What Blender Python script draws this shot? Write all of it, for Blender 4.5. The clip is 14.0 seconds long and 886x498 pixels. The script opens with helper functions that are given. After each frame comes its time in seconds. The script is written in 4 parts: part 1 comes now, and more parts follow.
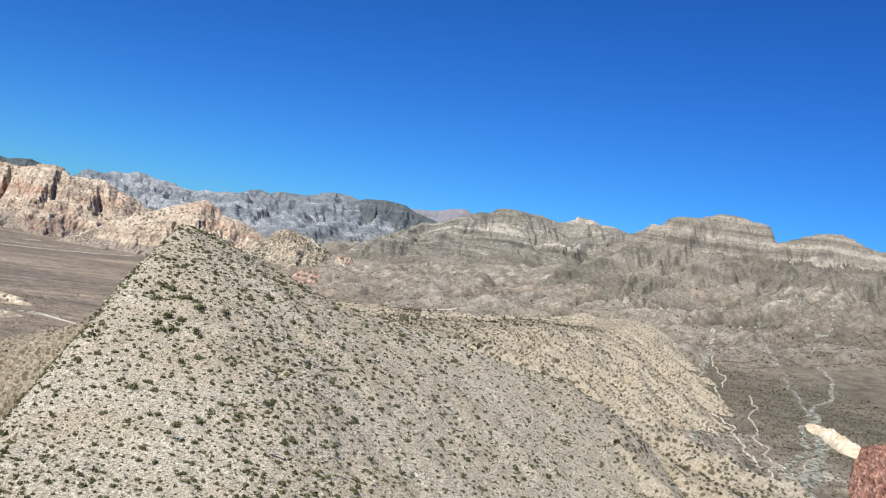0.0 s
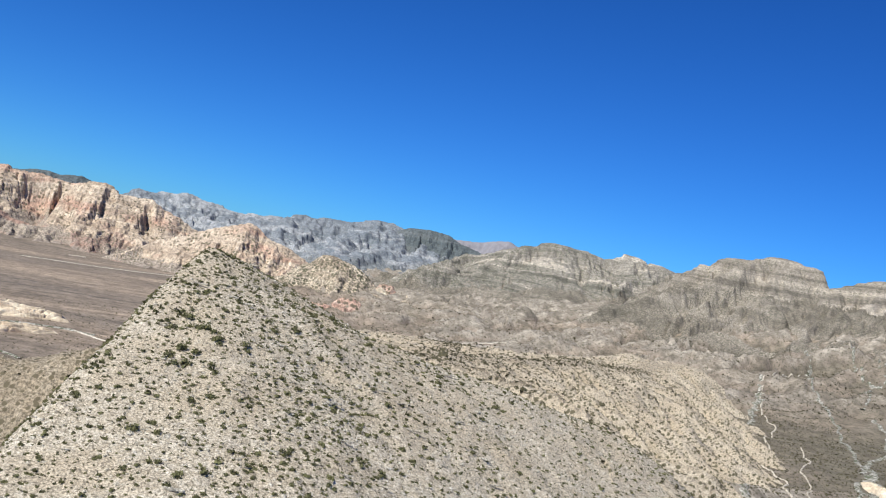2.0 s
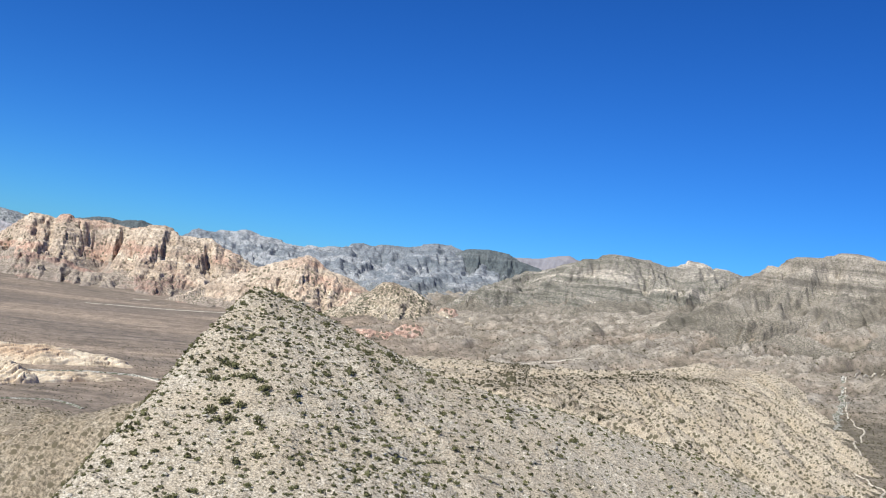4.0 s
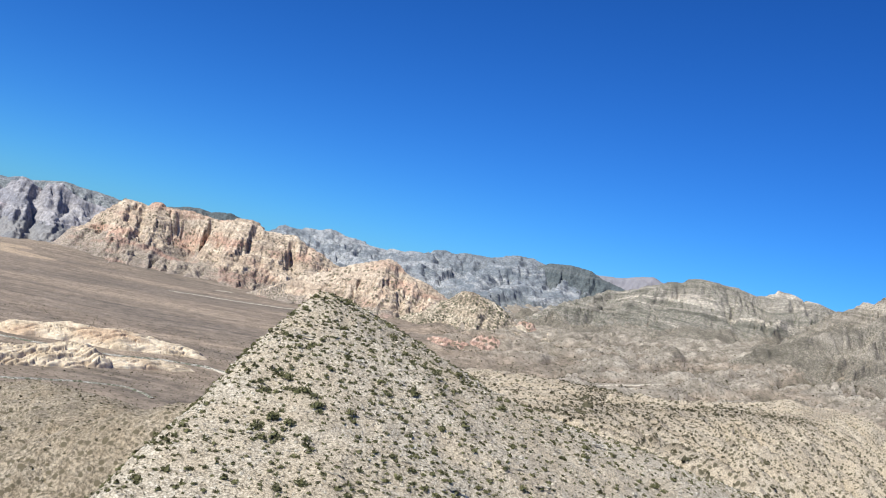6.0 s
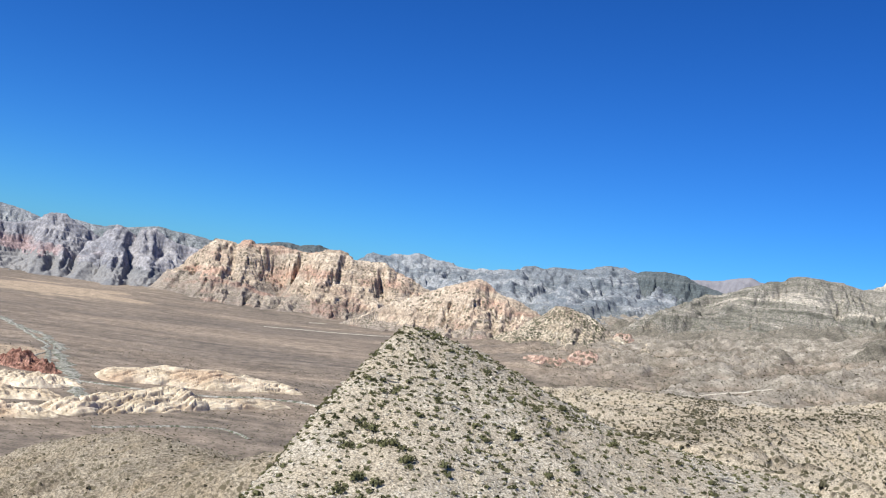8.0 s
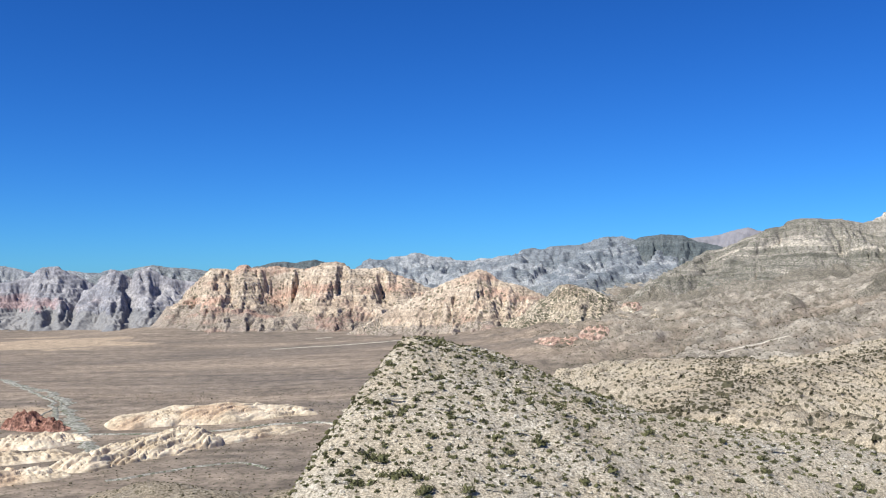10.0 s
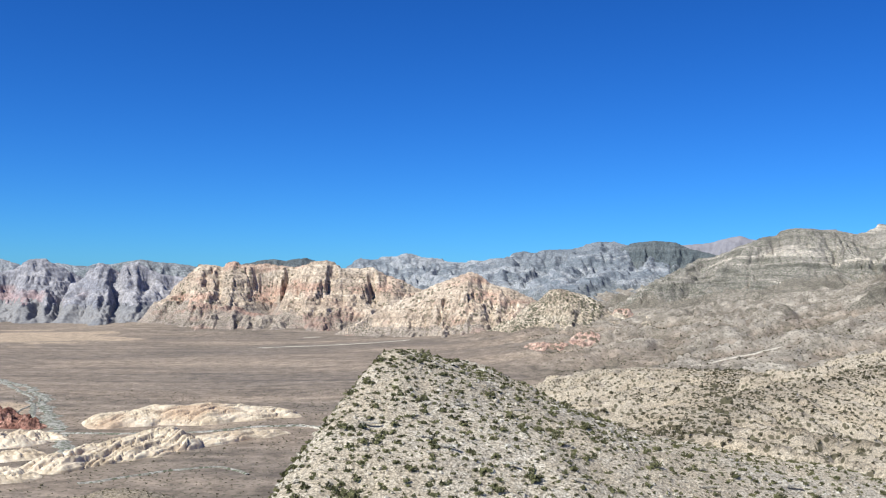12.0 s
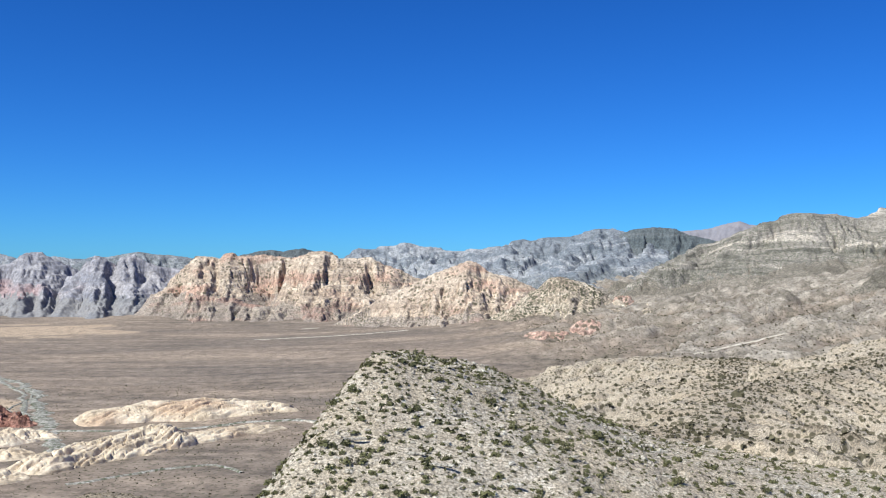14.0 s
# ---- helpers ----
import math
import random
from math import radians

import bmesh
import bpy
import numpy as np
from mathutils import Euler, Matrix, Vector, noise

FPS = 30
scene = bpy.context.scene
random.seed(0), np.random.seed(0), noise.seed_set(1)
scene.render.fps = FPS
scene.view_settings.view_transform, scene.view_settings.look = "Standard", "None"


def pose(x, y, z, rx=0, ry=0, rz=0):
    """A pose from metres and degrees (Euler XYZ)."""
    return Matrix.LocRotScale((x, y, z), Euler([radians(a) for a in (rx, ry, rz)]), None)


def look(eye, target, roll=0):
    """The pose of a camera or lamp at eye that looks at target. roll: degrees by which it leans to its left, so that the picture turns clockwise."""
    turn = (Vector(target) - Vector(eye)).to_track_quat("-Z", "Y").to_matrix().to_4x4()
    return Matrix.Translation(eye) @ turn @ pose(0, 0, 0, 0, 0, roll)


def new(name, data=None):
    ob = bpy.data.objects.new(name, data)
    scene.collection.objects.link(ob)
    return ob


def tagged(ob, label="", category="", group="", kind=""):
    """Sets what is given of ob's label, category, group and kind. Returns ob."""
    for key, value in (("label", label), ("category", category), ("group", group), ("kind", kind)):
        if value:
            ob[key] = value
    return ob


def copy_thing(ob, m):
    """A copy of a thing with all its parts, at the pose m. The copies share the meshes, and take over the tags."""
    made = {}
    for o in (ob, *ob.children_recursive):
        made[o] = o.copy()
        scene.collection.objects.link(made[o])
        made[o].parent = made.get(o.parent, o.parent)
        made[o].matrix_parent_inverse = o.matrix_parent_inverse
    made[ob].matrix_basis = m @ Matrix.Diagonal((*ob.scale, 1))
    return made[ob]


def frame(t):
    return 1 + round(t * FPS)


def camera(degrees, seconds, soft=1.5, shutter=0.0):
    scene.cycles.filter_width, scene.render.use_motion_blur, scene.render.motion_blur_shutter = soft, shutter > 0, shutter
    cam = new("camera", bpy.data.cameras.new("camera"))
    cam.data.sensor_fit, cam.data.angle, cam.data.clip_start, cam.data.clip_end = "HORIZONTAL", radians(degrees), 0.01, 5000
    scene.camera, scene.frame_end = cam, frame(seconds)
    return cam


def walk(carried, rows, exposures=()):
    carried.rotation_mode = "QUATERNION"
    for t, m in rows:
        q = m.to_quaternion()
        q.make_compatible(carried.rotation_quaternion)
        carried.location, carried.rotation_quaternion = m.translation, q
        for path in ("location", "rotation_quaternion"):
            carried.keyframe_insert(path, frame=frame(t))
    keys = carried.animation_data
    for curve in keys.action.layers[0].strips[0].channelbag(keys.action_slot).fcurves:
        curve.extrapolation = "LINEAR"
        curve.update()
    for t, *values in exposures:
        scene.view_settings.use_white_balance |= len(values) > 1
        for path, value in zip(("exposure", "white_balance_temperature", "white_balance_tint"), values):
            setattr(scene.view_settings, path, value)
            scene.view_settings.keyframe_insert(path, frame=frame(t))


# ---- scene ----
import itertools

# ---- camera ----
cam = camera(48.25, 14.0, soft=1.15)


def aim(x, y, z, left, up, lean):
    return pose(x, y, z, 0, 0, left) @ pose(0, 0, 0, 90 + up, 0, 0) @ pose(0, 0, 0, 0, 0, lean)


walk(cam, [
    (0, aim(-14.81, -129.96, 99.87, -15.455, 0.735, 9.619)),
    (0.5, aim(-13.40, -124.52, 100.10, -14.686, 1.052, 8.993)),
    (1, aim(-12.05, -119.09, 100.35, -14.155, 1.427, 9.292)),
    (1.5, aim(-10.81, -113.72, 100.63, -13.642, 1.789, 10.425)),
    (2, aim(-9.67, -108.49, 100.91, -12.659, 2.034, 11.912)),
    (2.5, aim(-8.57, -103.43, 101.28, -11.092, 2.609, 11.217)),
    (3, aim(-7.59, -98.57, 101.74, -10.201, 2.865, 8.312)),
    (3.2, aim(-7.24, -96.70, 101.93, -9.923, 2.733, 7.534)),
    (5.3, aim(-3.73, -77.75, 103.52, -6.253, 2.467, 10.706)),
    (5.5, aim(-3.46, -75.91, 103.70, -5.735, 2.438, 11.058)),
    (6, aim(-2.97, -71.21, 104.17, -4.279, 2.320, 12.204)),
    (6.5, aim(-2.61, -66.42, 104.64, -2.869, 2.188, 13.018)),
    (7, aim(-2.36, -61.59, 105.11, -1.271, 2.199, 13.529)),
    (7.5, aim(-2.24, -56.76, 105.66, 0.041, 2.388, 11.205)),
    (8, aim(-2.15, -52.09, 106.19, 0.944, 2.487, 8.162)),
    (8.2, aim(-2.10, -50.31, 106.37, 1.204, 2.469, 7.169)),
    (10.3, aim(-1.07, -32.62, 107.72, 0.624, 2.177, -0.701)),
    (10.5, aim(-1.00, -30.89, 107.86, 0.410, 2.145, -0.132)),
    (11, aim(-0.89, -26.44, 108.19, 0.029, 2.151, 1.140)),
    (11.5, aim(-0.78, -21.92, 108.59, 0.277, 2.233, 1.290)),
    (12, aim(-0.68, -17.42, 109.01, 0.215, 2.306, 0.909)),
    (12.5, aim(-0.53, -13.00, 109.34, 0.122, 2.351, 0.790)),
    (13, aim(-0.36, -8.63, 109.62, 0.106, 2.044, 1.350)),
    (13.5, aim(-0.16, -4.30, 109.83, 0.224, 1.768, 1.202)),
    (14, aim(0.00, -0.00, 110.00, 0.120, 1.655, 0.251)),
], exposures=[(0, 0.58, 6400, 5), (5, 0.66, 6350, 5), (11, 0.69, 6350, 5), (12.5, 0.69, 6150, 4), (14, 0.69, 6150, 4)])

# ---- world and sun ----
SUN_TO = Vector((-0.58, -0.50, 0.88)).normalized()      # towards the sun
world = bpy.data.worlds.new("world")
scene.world = world
world.use_nodes = True
wn = world.node_tree
sky = wn.nodes.new("ShaderNodeTexSky")
sky.sky_type = 'NISHITA'
sky.sun_disc = False
sky.sun_elevation = math.asin(SUN_TO.z)
sky.sun_rotation = math.atan2(SUN_TO.x, SUN_TO.y)
sky.altitude = 1500
sky.air_density = 0.9
sky.dust_density = 0.8
sky.ozone_density = 3.2
deep = wn.nodes.new("ShaderNodeHueSaturation")      # the clear, dry air of the high desert
deep.inputs["Saturation"].default_value = 1.12
deep.inputs["Hue"].default_value = 0.505
fade = wn.nodes.new("ShaderNodeGamma")      # darker towards the zenith, as in thin dry air
fade.inputs["Gamma"].default_value = 1.18
wn.links.new(sky.outputs[0], fade.inputs["Color"])
wn.links.new(fade.outputs[0], deep.inputs["Color"])
wn.nodes["Background"].inputs["Strength"].default_value = 0.037
cool = wn.nodes.new("ShaderNodeMix")
cool.data_type, cool.blend_type = 'RGBA', 'MULTIPLY'
cool.inputs[0].default_value = 1.0
cool.inputs[7].default_value = (0.40, 0.95, 1.58, 1)
wn.links.new(deep.outputs[0], cool.inputs[6])
wn.links.new(cool.outputs[2], wn.nodes["Background"].inputs["Color"])
sun_data = bpy.data.lights.new("sun", 'SUN')
sun_data.energy, sun_data.angle, sun_data.color = 4.6, radians(0.53), (1.0, 0.96, 0.90)
sun = new("sun", sun_data)
sun.matrix_world = look(SUN_TO * 100, (0, 0, 0))


# ---- noise in numpy ----
def grain(ix, iy, seed):
    h = (ix.astype(np.int64) * 374761393 + iy.astype(np.int64) * 668265263 + seed * 1442695041) & 0xFFFFFFFF
    h = ((h ^ (h >> 13)) * 1274126177) & 0xFFFFFFFF
    return ((h ^ (h >> 16)) & 0xFFFFFF) / float(0xFFFFFF)


def perlin(x, y, seed=0):
    x, y = np.asarray(x, float), np.asarray(y, float)
    ix, iy = np.floor(x), np.floor(y)
    fx, fy = x - ix, y - iy
    sx, sy = fx * fx * fx * (fx * (fx * 6 - 15) + 10), fy * fy * fy * (fy * (fy * 6 - 15) + 10)

    def corner(dx, dy):
        a = grain(ix + dx, iy + dy, seed) * 6.28318
        return np.cos(a) * (fx - dx) + np.sin(a) * (fy - dy)
    low = corner(0, 0) * (1 - sx) + corner(1, 0) * sx
    high = corner(0, 1) * (1 - sx) + corner(1, 1) * sx
    return (low * (1 - sy) + high * sy) * 1.5


def fbm(x, y, size, octaves=4, seed=0, gain=0.5):
    out, amp = 0.0, 1.0
    for k in range(octaves):
        out = out + amp * perlin(x / size + 17.3 * k, y / size - 9.1 * k, seed + k)
        size, amp = size / 2.03, amp * gain
    return out


def ridged(x, y, size, octaves=4, seed=0, gain=0.55):
    out, amp = 0.0, 1.0
    for k in range(octaves):
        out = out + amp * (0.55 - 2 * np.abs(perlin(x / size + 5.7 * k, y / size + 3.3 * k, seed + k)))
        size, amp = size / 2.1, amp * gain
    return out


def billow(x, y, size, octaves=3, seed=0, gain=0.5):
    """Rounded backs with sharp creases between them."""
    out, amp = 0.0, 1.0
    for k in range(octaves):
        out = out + amp * (2 * np.abs(perlin(x / size + 5.7 * k, y / size + 3.3 * k, seed + k)) - 0.45)
        size, amp = size / 2.1, amp * gain
    return out


def step(a, b, x):
    s = np.clip((x - a) / (b - a), 0, 1)
    return s * s * (3 - 2 * s)


def soft_min(values, k):
    return -k * np.log(sum(np.exp(-v / k) for v in values))


def soft_max(values, k):
    return k * np.log(sum(np.exp(v / k) for v in values))


def along(points, x, y):
    """Distance to a crest line, the crest's height at the nearest point, and the way along it to there."""
    best, high, way, gone = np.full(np.shape(x), 1e9), np.zeros(np.shape(x)), np.zeros(np.shape(x)), 0.0
    for (ax, ay, az), (bx, by, bz) in zip(points, points[1:]):
        ux, uy = bx - ax, by - ay
        s = np.clip(((x - ax) * ux + (y - ay) * uy) / (ux * ux + uy * uy), 0, 1)
        d = np.hypot(x - ax - s * ux, y - ay - s * uy)
        near, size = d < best, math.hypot(ux, uy)
        best, high, way = np.where(near, d, best), np.where(near, az + s * (bz - az), high), np.where(near, gone + s * size, way)
        gone += size
    return best, high, way


# ---- materials ----
def mixer(name):
    m = bpy.data.materials.new(name)
    m.use_nodes = True
    t = m.node_tree
    bsdf = t.nodes["Principled BSDF"]
    bsdf.inputs["Specular IOR Level"].default_value = 0.15
    return m, t, bsdf


def node(t, kind, **values):
    n = t.nodes.new(kind)
    for key, value in values.items():
        if key in n.inputs:
            n.inputs[key].default_value = value
    return n


def noise_tex(t, vec, scale, detail=6.0, rough=0.6):
    n = node(t, "ShaderNodeTexNoise", Scale=scale, Detail=detail, Roughness=rough)
    t.links.new(vec, n.inputs["Vector"])
    return n.outputs["Fac"]


def ramp(t, fac, stops):
    n = t.nodes.new("ShaderNodeValToRGB")
    els = n.color_ramp.elements
    while len(els) < len(stops):
        els.new(0.5)
    for e, (p, c) in zip(els, stops):
        e.position, e.color = p, (*c, 1) if len(c) == 3 else c
    t.links.new(fac, n.inputs[0])
    return n.outputs[0]


def blend(t, fac, a, b, mode='MIX'):
    n = t.nodes.new("ShaderNodeMix")
    n.data_type, n.blend_type = 'RGBA', mode
    for sock, value in ((n.inputs[0], fac), (n.inputs[6], a), (n.inputs[7], b)):
        if isinstance(value, (int, float)):
            sock.default_value = value
        elif isinstance(value, tuple):
            sock.default_value = (*value, 1)
        else:
            t.links.new(value, sock)
    return n.outputs[2]


def scaled(t, vec, s):
    n = node(t, "ShaderNodeMapping")
    n.inputs["Scale"].default_value = s
    t.links.new(vec, n.inputs["Vector"])
    return n.outputs[0]


def bump(t, bsdf, height, strength, distance):
    n = node(t, "ShaderNodeBump", Strength=strength, Distance=distance)
    t.links.new(height, n.inputs["Height"])
    t.links.new(n.outputs[0], bsdf.inputs["Normal"])


def speckle(t, vec, spacing, share, seed=0.0):
    """Small round spots on a jittered lattice: shrubs too far off to be built. 1 on a spot."""
    v = node(t, "ShaderNodeTexVoronoi", Scale=1.0 / spacing, Randomness=1.0)
    off = node(t, "ShaderNodeMapping")
    off.inputs["Location"].default_value = (seed, seed * 1.7, 0)
    t.links.new(vec, off.inputs["Vector"])
    t.links.new(off.outputs[0], v.inputs["Vector"])
    wob = node(t, "ShaderNodeTexNoise", Scale=0.7 / spacing, Detail=2.0)
    t.links.new(vec, wob.inputs["Vector"])
    add = node(t, "ShaderNodeMath"); add.operation = 'MULTIPLY_ADD'
    t.links.new(wob.outputs["Fac"], add.inputs[0]); add.inputs[1].default_value = -0.55; t.links.new(v.outputs["Distance"], add.inputs[2])
    return ramp(t, add.outputs[0], [(share - 0.22, (1, 1, 1)), (share - 0.12, (0, 0, 0))])


def lie(t, col, scrub, pale):
    """Scrub in the gullies and bare pale ribs between them, by the mesh's own lie of the land."""
    attr = node(t, "ShaderNodeAttribute")
    attr.attribute_name = "lie"
    split = node(t, "ShaderNodeSeparateColor")
    t.links.new(attr.outputs["Color"], split.inputs[0])
    pos = node(t, "ShaderNodeNewGeometry").outputs["Position"]
    patch = ramp(t, noise_tex(t, pos, 0.6, 5.0, 0.8), [(0.42, (0.25, 0.25, 0.25)), (0.58, (1, 1, 1))])
    col = blend(t, blend(t, 1.0, patch, split.outputs[0], 'MULTIPLY'), col, scrub)
    return blend(t, blend(t, 1.0, patch, split.outputs[1], 'MULTIPLY'), col, pale)


def rock_mat(name, dark, mid, light, band=(0.002, 0.002, 0.05), patch=120.0, fine=4.0, shrub=None, relief=1.5, tint=None, tint_size=300.0, band_mix=0.6, tilt=(0, 0, 0), fold=0.0, gullies=None, grit=0.45, flute_shade=0.0):
    """Bare rock: beds laid down in bands, broad patches, fine grain and, where given, a scatter of scrub."""
    m, t, bsdf = mixer(name)
    pos = node(t, "ShaderNodeNewGeometry").outputs["Position"]
    beds_map = node(t, "ShaderNodeMapping")
    beds_map.inputs["Scale"].default_value, beds_map.inputs["Rotation"].default_value = band, tilt
    if fold:
        warp = node(t, "ShaderNodeTexNoise", Scale=0.0035, Detail=1.0)
        t.links.new(pos, warp.inputs["Vector"])
        move = node(t, "ShaderNodeVectorMath")
        move.operation = 'MULTIPLY_ADD'
        t.links.new(warp.outputs["Color"], move.inputs[0])
        move.inputs[1].default_value = (0, 0, fold)
        t.links.new(pos, move.inputs[2])
        t.links.new(move.outputs[0], beds_map.inputs["Vector"])
    else:
        t.links.new(pos, beds_map.inputs["Vector"])
    beds = noise_tex(t, beds_map.outputs[0], 1.0, 7.0, 0.62)
    broad = noise_tex(t, pos, 1.0 / patch, 5.0, 0.6)
    small = noise_tex(t, pos, 1.0 / fine, 6.0, 0.7)
    a = ramp(t, beds, [(0.42, dark), (0.475, mid), (0.525, mid), (0.575, light)])
    b = ramp(t, broad, [(0.35, dark), (0.5, mid), (0.68, light)])
    col = blend(t, band_mix, b, a)
    if tint:
        col = blend(t, ramp(t, noise_tex(t, scaled(t, pos, (1, 1, 2.5)), 1.0 / tint_size, 4.0, 0.55), [(0.52, (0, 0, 0)), (0.64, (0.8, 0.8, 0.8))]), col, tint)
    if gullies:
        col = lie(t, col, gullies, light)
    crack = noise_tex(t, scaled(t, pos, (1.0, 1.0, 0.3)), 2.2 / fine, 5.0, 0.75)
    col = blend(t, 1.3 * grit, col, ramp(t, small, [(0.40, (0.2, 0.2, 0.2)), (0.5, (0.5, 0.5, 0.5)), (0.60, (0.78, 0.78, 0.78))]), 'OVERLAY')
    col = blend(t, 1.2 * grit, col, ramp(t, crack, [(0.40, (0.12, 0.12, 0.12)), (0.49, (0.5, 0.5, 0.5)), (0.62, (0.75, 0.75, 0.75))]), 'OVERLAY')
    # light and shade of fluted cliffs painted as streaks, in colour only
    if flute_shade:
        fall = noise_tex(t, scaled(t, pos, (1.0, 1.0, 0.09)), 0.085, 6.0, 0.72)
        col = blend(t, flute_shade, col, ramp(t, fall, [(0.36, (0.1, 0.1, 0.1)), (0.47, (0.5, 0.5, 0.5)), (0.62, (0.8, 0.8, 0.8))]), 'OVERLAY')
    if shrub:
        spacing, share, colour = shrub
        where = ramp(t, noise_tex(t, pos, 1.0 / (patch * 0.8), 3.0), [(0.32, (0, 0, 0)), (0.52, (1, 1, 1))])
        spots = blend(t, 1.0, speckle(t, pos, spacing, share), where, 'MULTIPLY')
        col = blend(t, spots, col, colour)
    t.links.new(col, bsdf.inputs["Base Color"])
    bsdf.inputs["Roughness"].default_value = 0.95
    both = blend(t, 0.4, blend(t, 0.5, small, crack), beds)
    bump(t, bsdf, both, min(1.0, 0.15 + 1.2 * grit), relief)
    return m


def soil_mat():
    """The desert floor: brown gravel with pale streaks, redder and paler zones, and scrub in dots."""
    m, t, bsdf = mixer("desert_soil")
    pos = node(t, "ShaderNodeNewGeometry").outputs["Position"]
    attr = node(t, "ShaderNodeAttribute")
    attr.attribute_name = "zone"
    split = node(t, "ShaderNodeSeparateColor")
    t.links.new(attr.outputs["Color"], split.inputs[0])
    broad = noise_tex(t, scaled(t, pos, (0.0016, 0.005, 0.003)), 1.0, 7.0, 0.6)
    streak = noise_tex(t, scaled(t, pos, (0.008, 0.035, 0.03)), 1.0, 6.0, 0.65)
    fine = noise_tex(t, pos, 0.6, 6.0, 0.7)
    col = ramp(t, broad, [(0.38, (0.11, 0.09, 0.076)), (0.46, (0.16, 0.126, 0.099)), (0.54, (0.215, 0.163, 0.122)), (0.61, (0.315, 0.24, 0.175))])
    col = blend(t, 0.5, col, ramp(t, streak, [(0.36, (0.13, 0.106, 0.084)), (0.5, (0.215, 0.17, 0.13)), (0.66, (0.32, 0.255, 0.195))]))
    upland = ramp(t, noise_tex(t, pos, 0.03, 9.0, 0.78), [(0.40, (0.165, 0.142, 0.113)), (0.5, (0.24, 0.206, 0.165)), (0.60, (0.35, 0.308, 0.252))])
    col = blend(t, split.outputs[0], col, upland)
    col = blend(t, split.outputs[1], col, (0.39, 0.295, 0.205))
    col = blend(t, split.outputs[2], col, (0.125, 0.108, 0.08))
    col = blend(t, 0.45, col, ramp(t, fine, [(0.3, (0.33, 0.33, 0.33)), (0.7, (0.67, 0.67, 0.67))]), 'OVERLAY')
    mid = noise_tex(t, pos, 0.07, 7.0, 0.75)
    col = blend(t, 0.7, col, ramp(t, mid, [(0.36, (0.22, 0.22, 0.22)), (0.5, (0.5, 0.5, 0.5)), (0.64, (0.76, 0.76, 0.76))]), 'OVERLAY')
    col = blend(t, blend(t, 1.0, speckle(t, pos, 3.4, 0.14), (0.75, 0.75, 0.75), 'MULTIPLY'), col, (0.085, 0.077, 0.05))
    t.links.new(col, bsdf.inputs["Base Color"])
    bsdf.inputs["Roughness"].default_value = 0.97
    bump(t, bsdf, fine, 0.6, 0.35)
    return m


def scree_mat(name, low, mid, high, dirt, size=1.0, gap=0.6, gullies=None, scrub=None):
    """Limestone scree: pale stones over tan dirt, with dark gaps between. size: metres of the larger mottling."""
    m, t, bsdf = mixer(name)
    pos = node(t, "ShaderNodeNewGeometry").outputs["Position"]
    broad = noise_tex(t, pos, 0.06 / size, 6.0, 0.62)
    small = noise_tex(t, pos, 0.9 / size, 8.0, 0.78)
    tiny = noise_tex(t, pos, 3.2 / size, 4.0, 0.75)
    stones = node(t, "ShaderNodeTexVoronoi", Scale=2.3 / size, Randomness=1.0)
    t.links.new(pos, stones.inputs["Vector"])
    col = ramp(t, small, [(0.32, low), (0.48, mid), (0.64, high)])
    col = blend(t, ramp(t, broad, [(0.42, (0, 0, 0)), (0.6, (0.7, 0.7, 0.7))]), col, dirt)
    if gullies:
        col = lie(t, col, gullies, high)
    col = blend(t, 0.85, col, ramp(t, tiny, [(0.38, (0.16, 0.16, 0.16)), (0.5, (0.5, 0.5, 0.5)), (0.62, (0.82, 0.82, 0.82))]), 'OVERLAY')
    pale = ramp(t, stones.outputs["Distance"], [(0.10, (0.6, 0.6, 0.6)), (0.26, (0, 0, 0))])
    col = blend(t, pale, col, high)
    if scrub:
        col = blend(t, speckle(t, pos, scrub[0], scrub[1]), col, scrub[2])
    gaps = ramp(t, stones.outputs["Distance"], [(0.52, (0, 0, 0)), (0.8, (gap, gap, gap))])
    col = blend(t, gaps, col, tuple(0.5 * c for c in low))
    t.links.new(col, bsdf.inputs["Base Color"])
    bsdf.inputs["Roughness"].default_value = 0.96
    bump(t, bsdf, blend(t, 0.5, small, tiny), 1.0, 0.35 * size)
    return m


SOIL = soil_mat()
SCREE = scree_mat("limestone_scree", (0.265, 0.22, 0.16), (0.395, 0.34, 0.26), (0.57, 0.51, 0.42), (0.385, 0.315, 0.225), gap=0.6)
SPUR = scree_mat("tan_scree", (0.175, 0.14, 0.10), (0.25, 0.206, 0.15), (0.345, 0.295, 0.226), (0.245, 0.192, 0.13), size=2.4, gap=0.35, gullies=(0.17, 0.14, 0.10), scrub=(2.2, 0.2, (0.12, 0.10, 0.065)))
TAN = scree_mat("tan_hillside", (0.205, 0.168, 0.12), (0.325, 0.27, 0.2), (0.46, 0.40, 0.315), (0.33, 0.262, 0.18), size=1.3, gap=0.25, gullies=(0.145, 0.125, 0.085), scrub=(2.4, 0.24, (0.11, 0.095, 0.06)))
SANDSTONE = rock_mat("buff_sandstone", (0.225, 0.17, 0.13), (0.375, 0.295, 0.22), (0.50, 0.41, 0.315), band=(0.003, 0.003, 0.035), patch=150, fine=7, shrub=(10, 0.22, (0.13, 0.11, 0.075)), relief=2.2, tint=(0.37, 0.225, 0.165), tint_size=150, gullies=(0.22, 0.17, 0.125), grit=0.32, flute_shade=0.3)
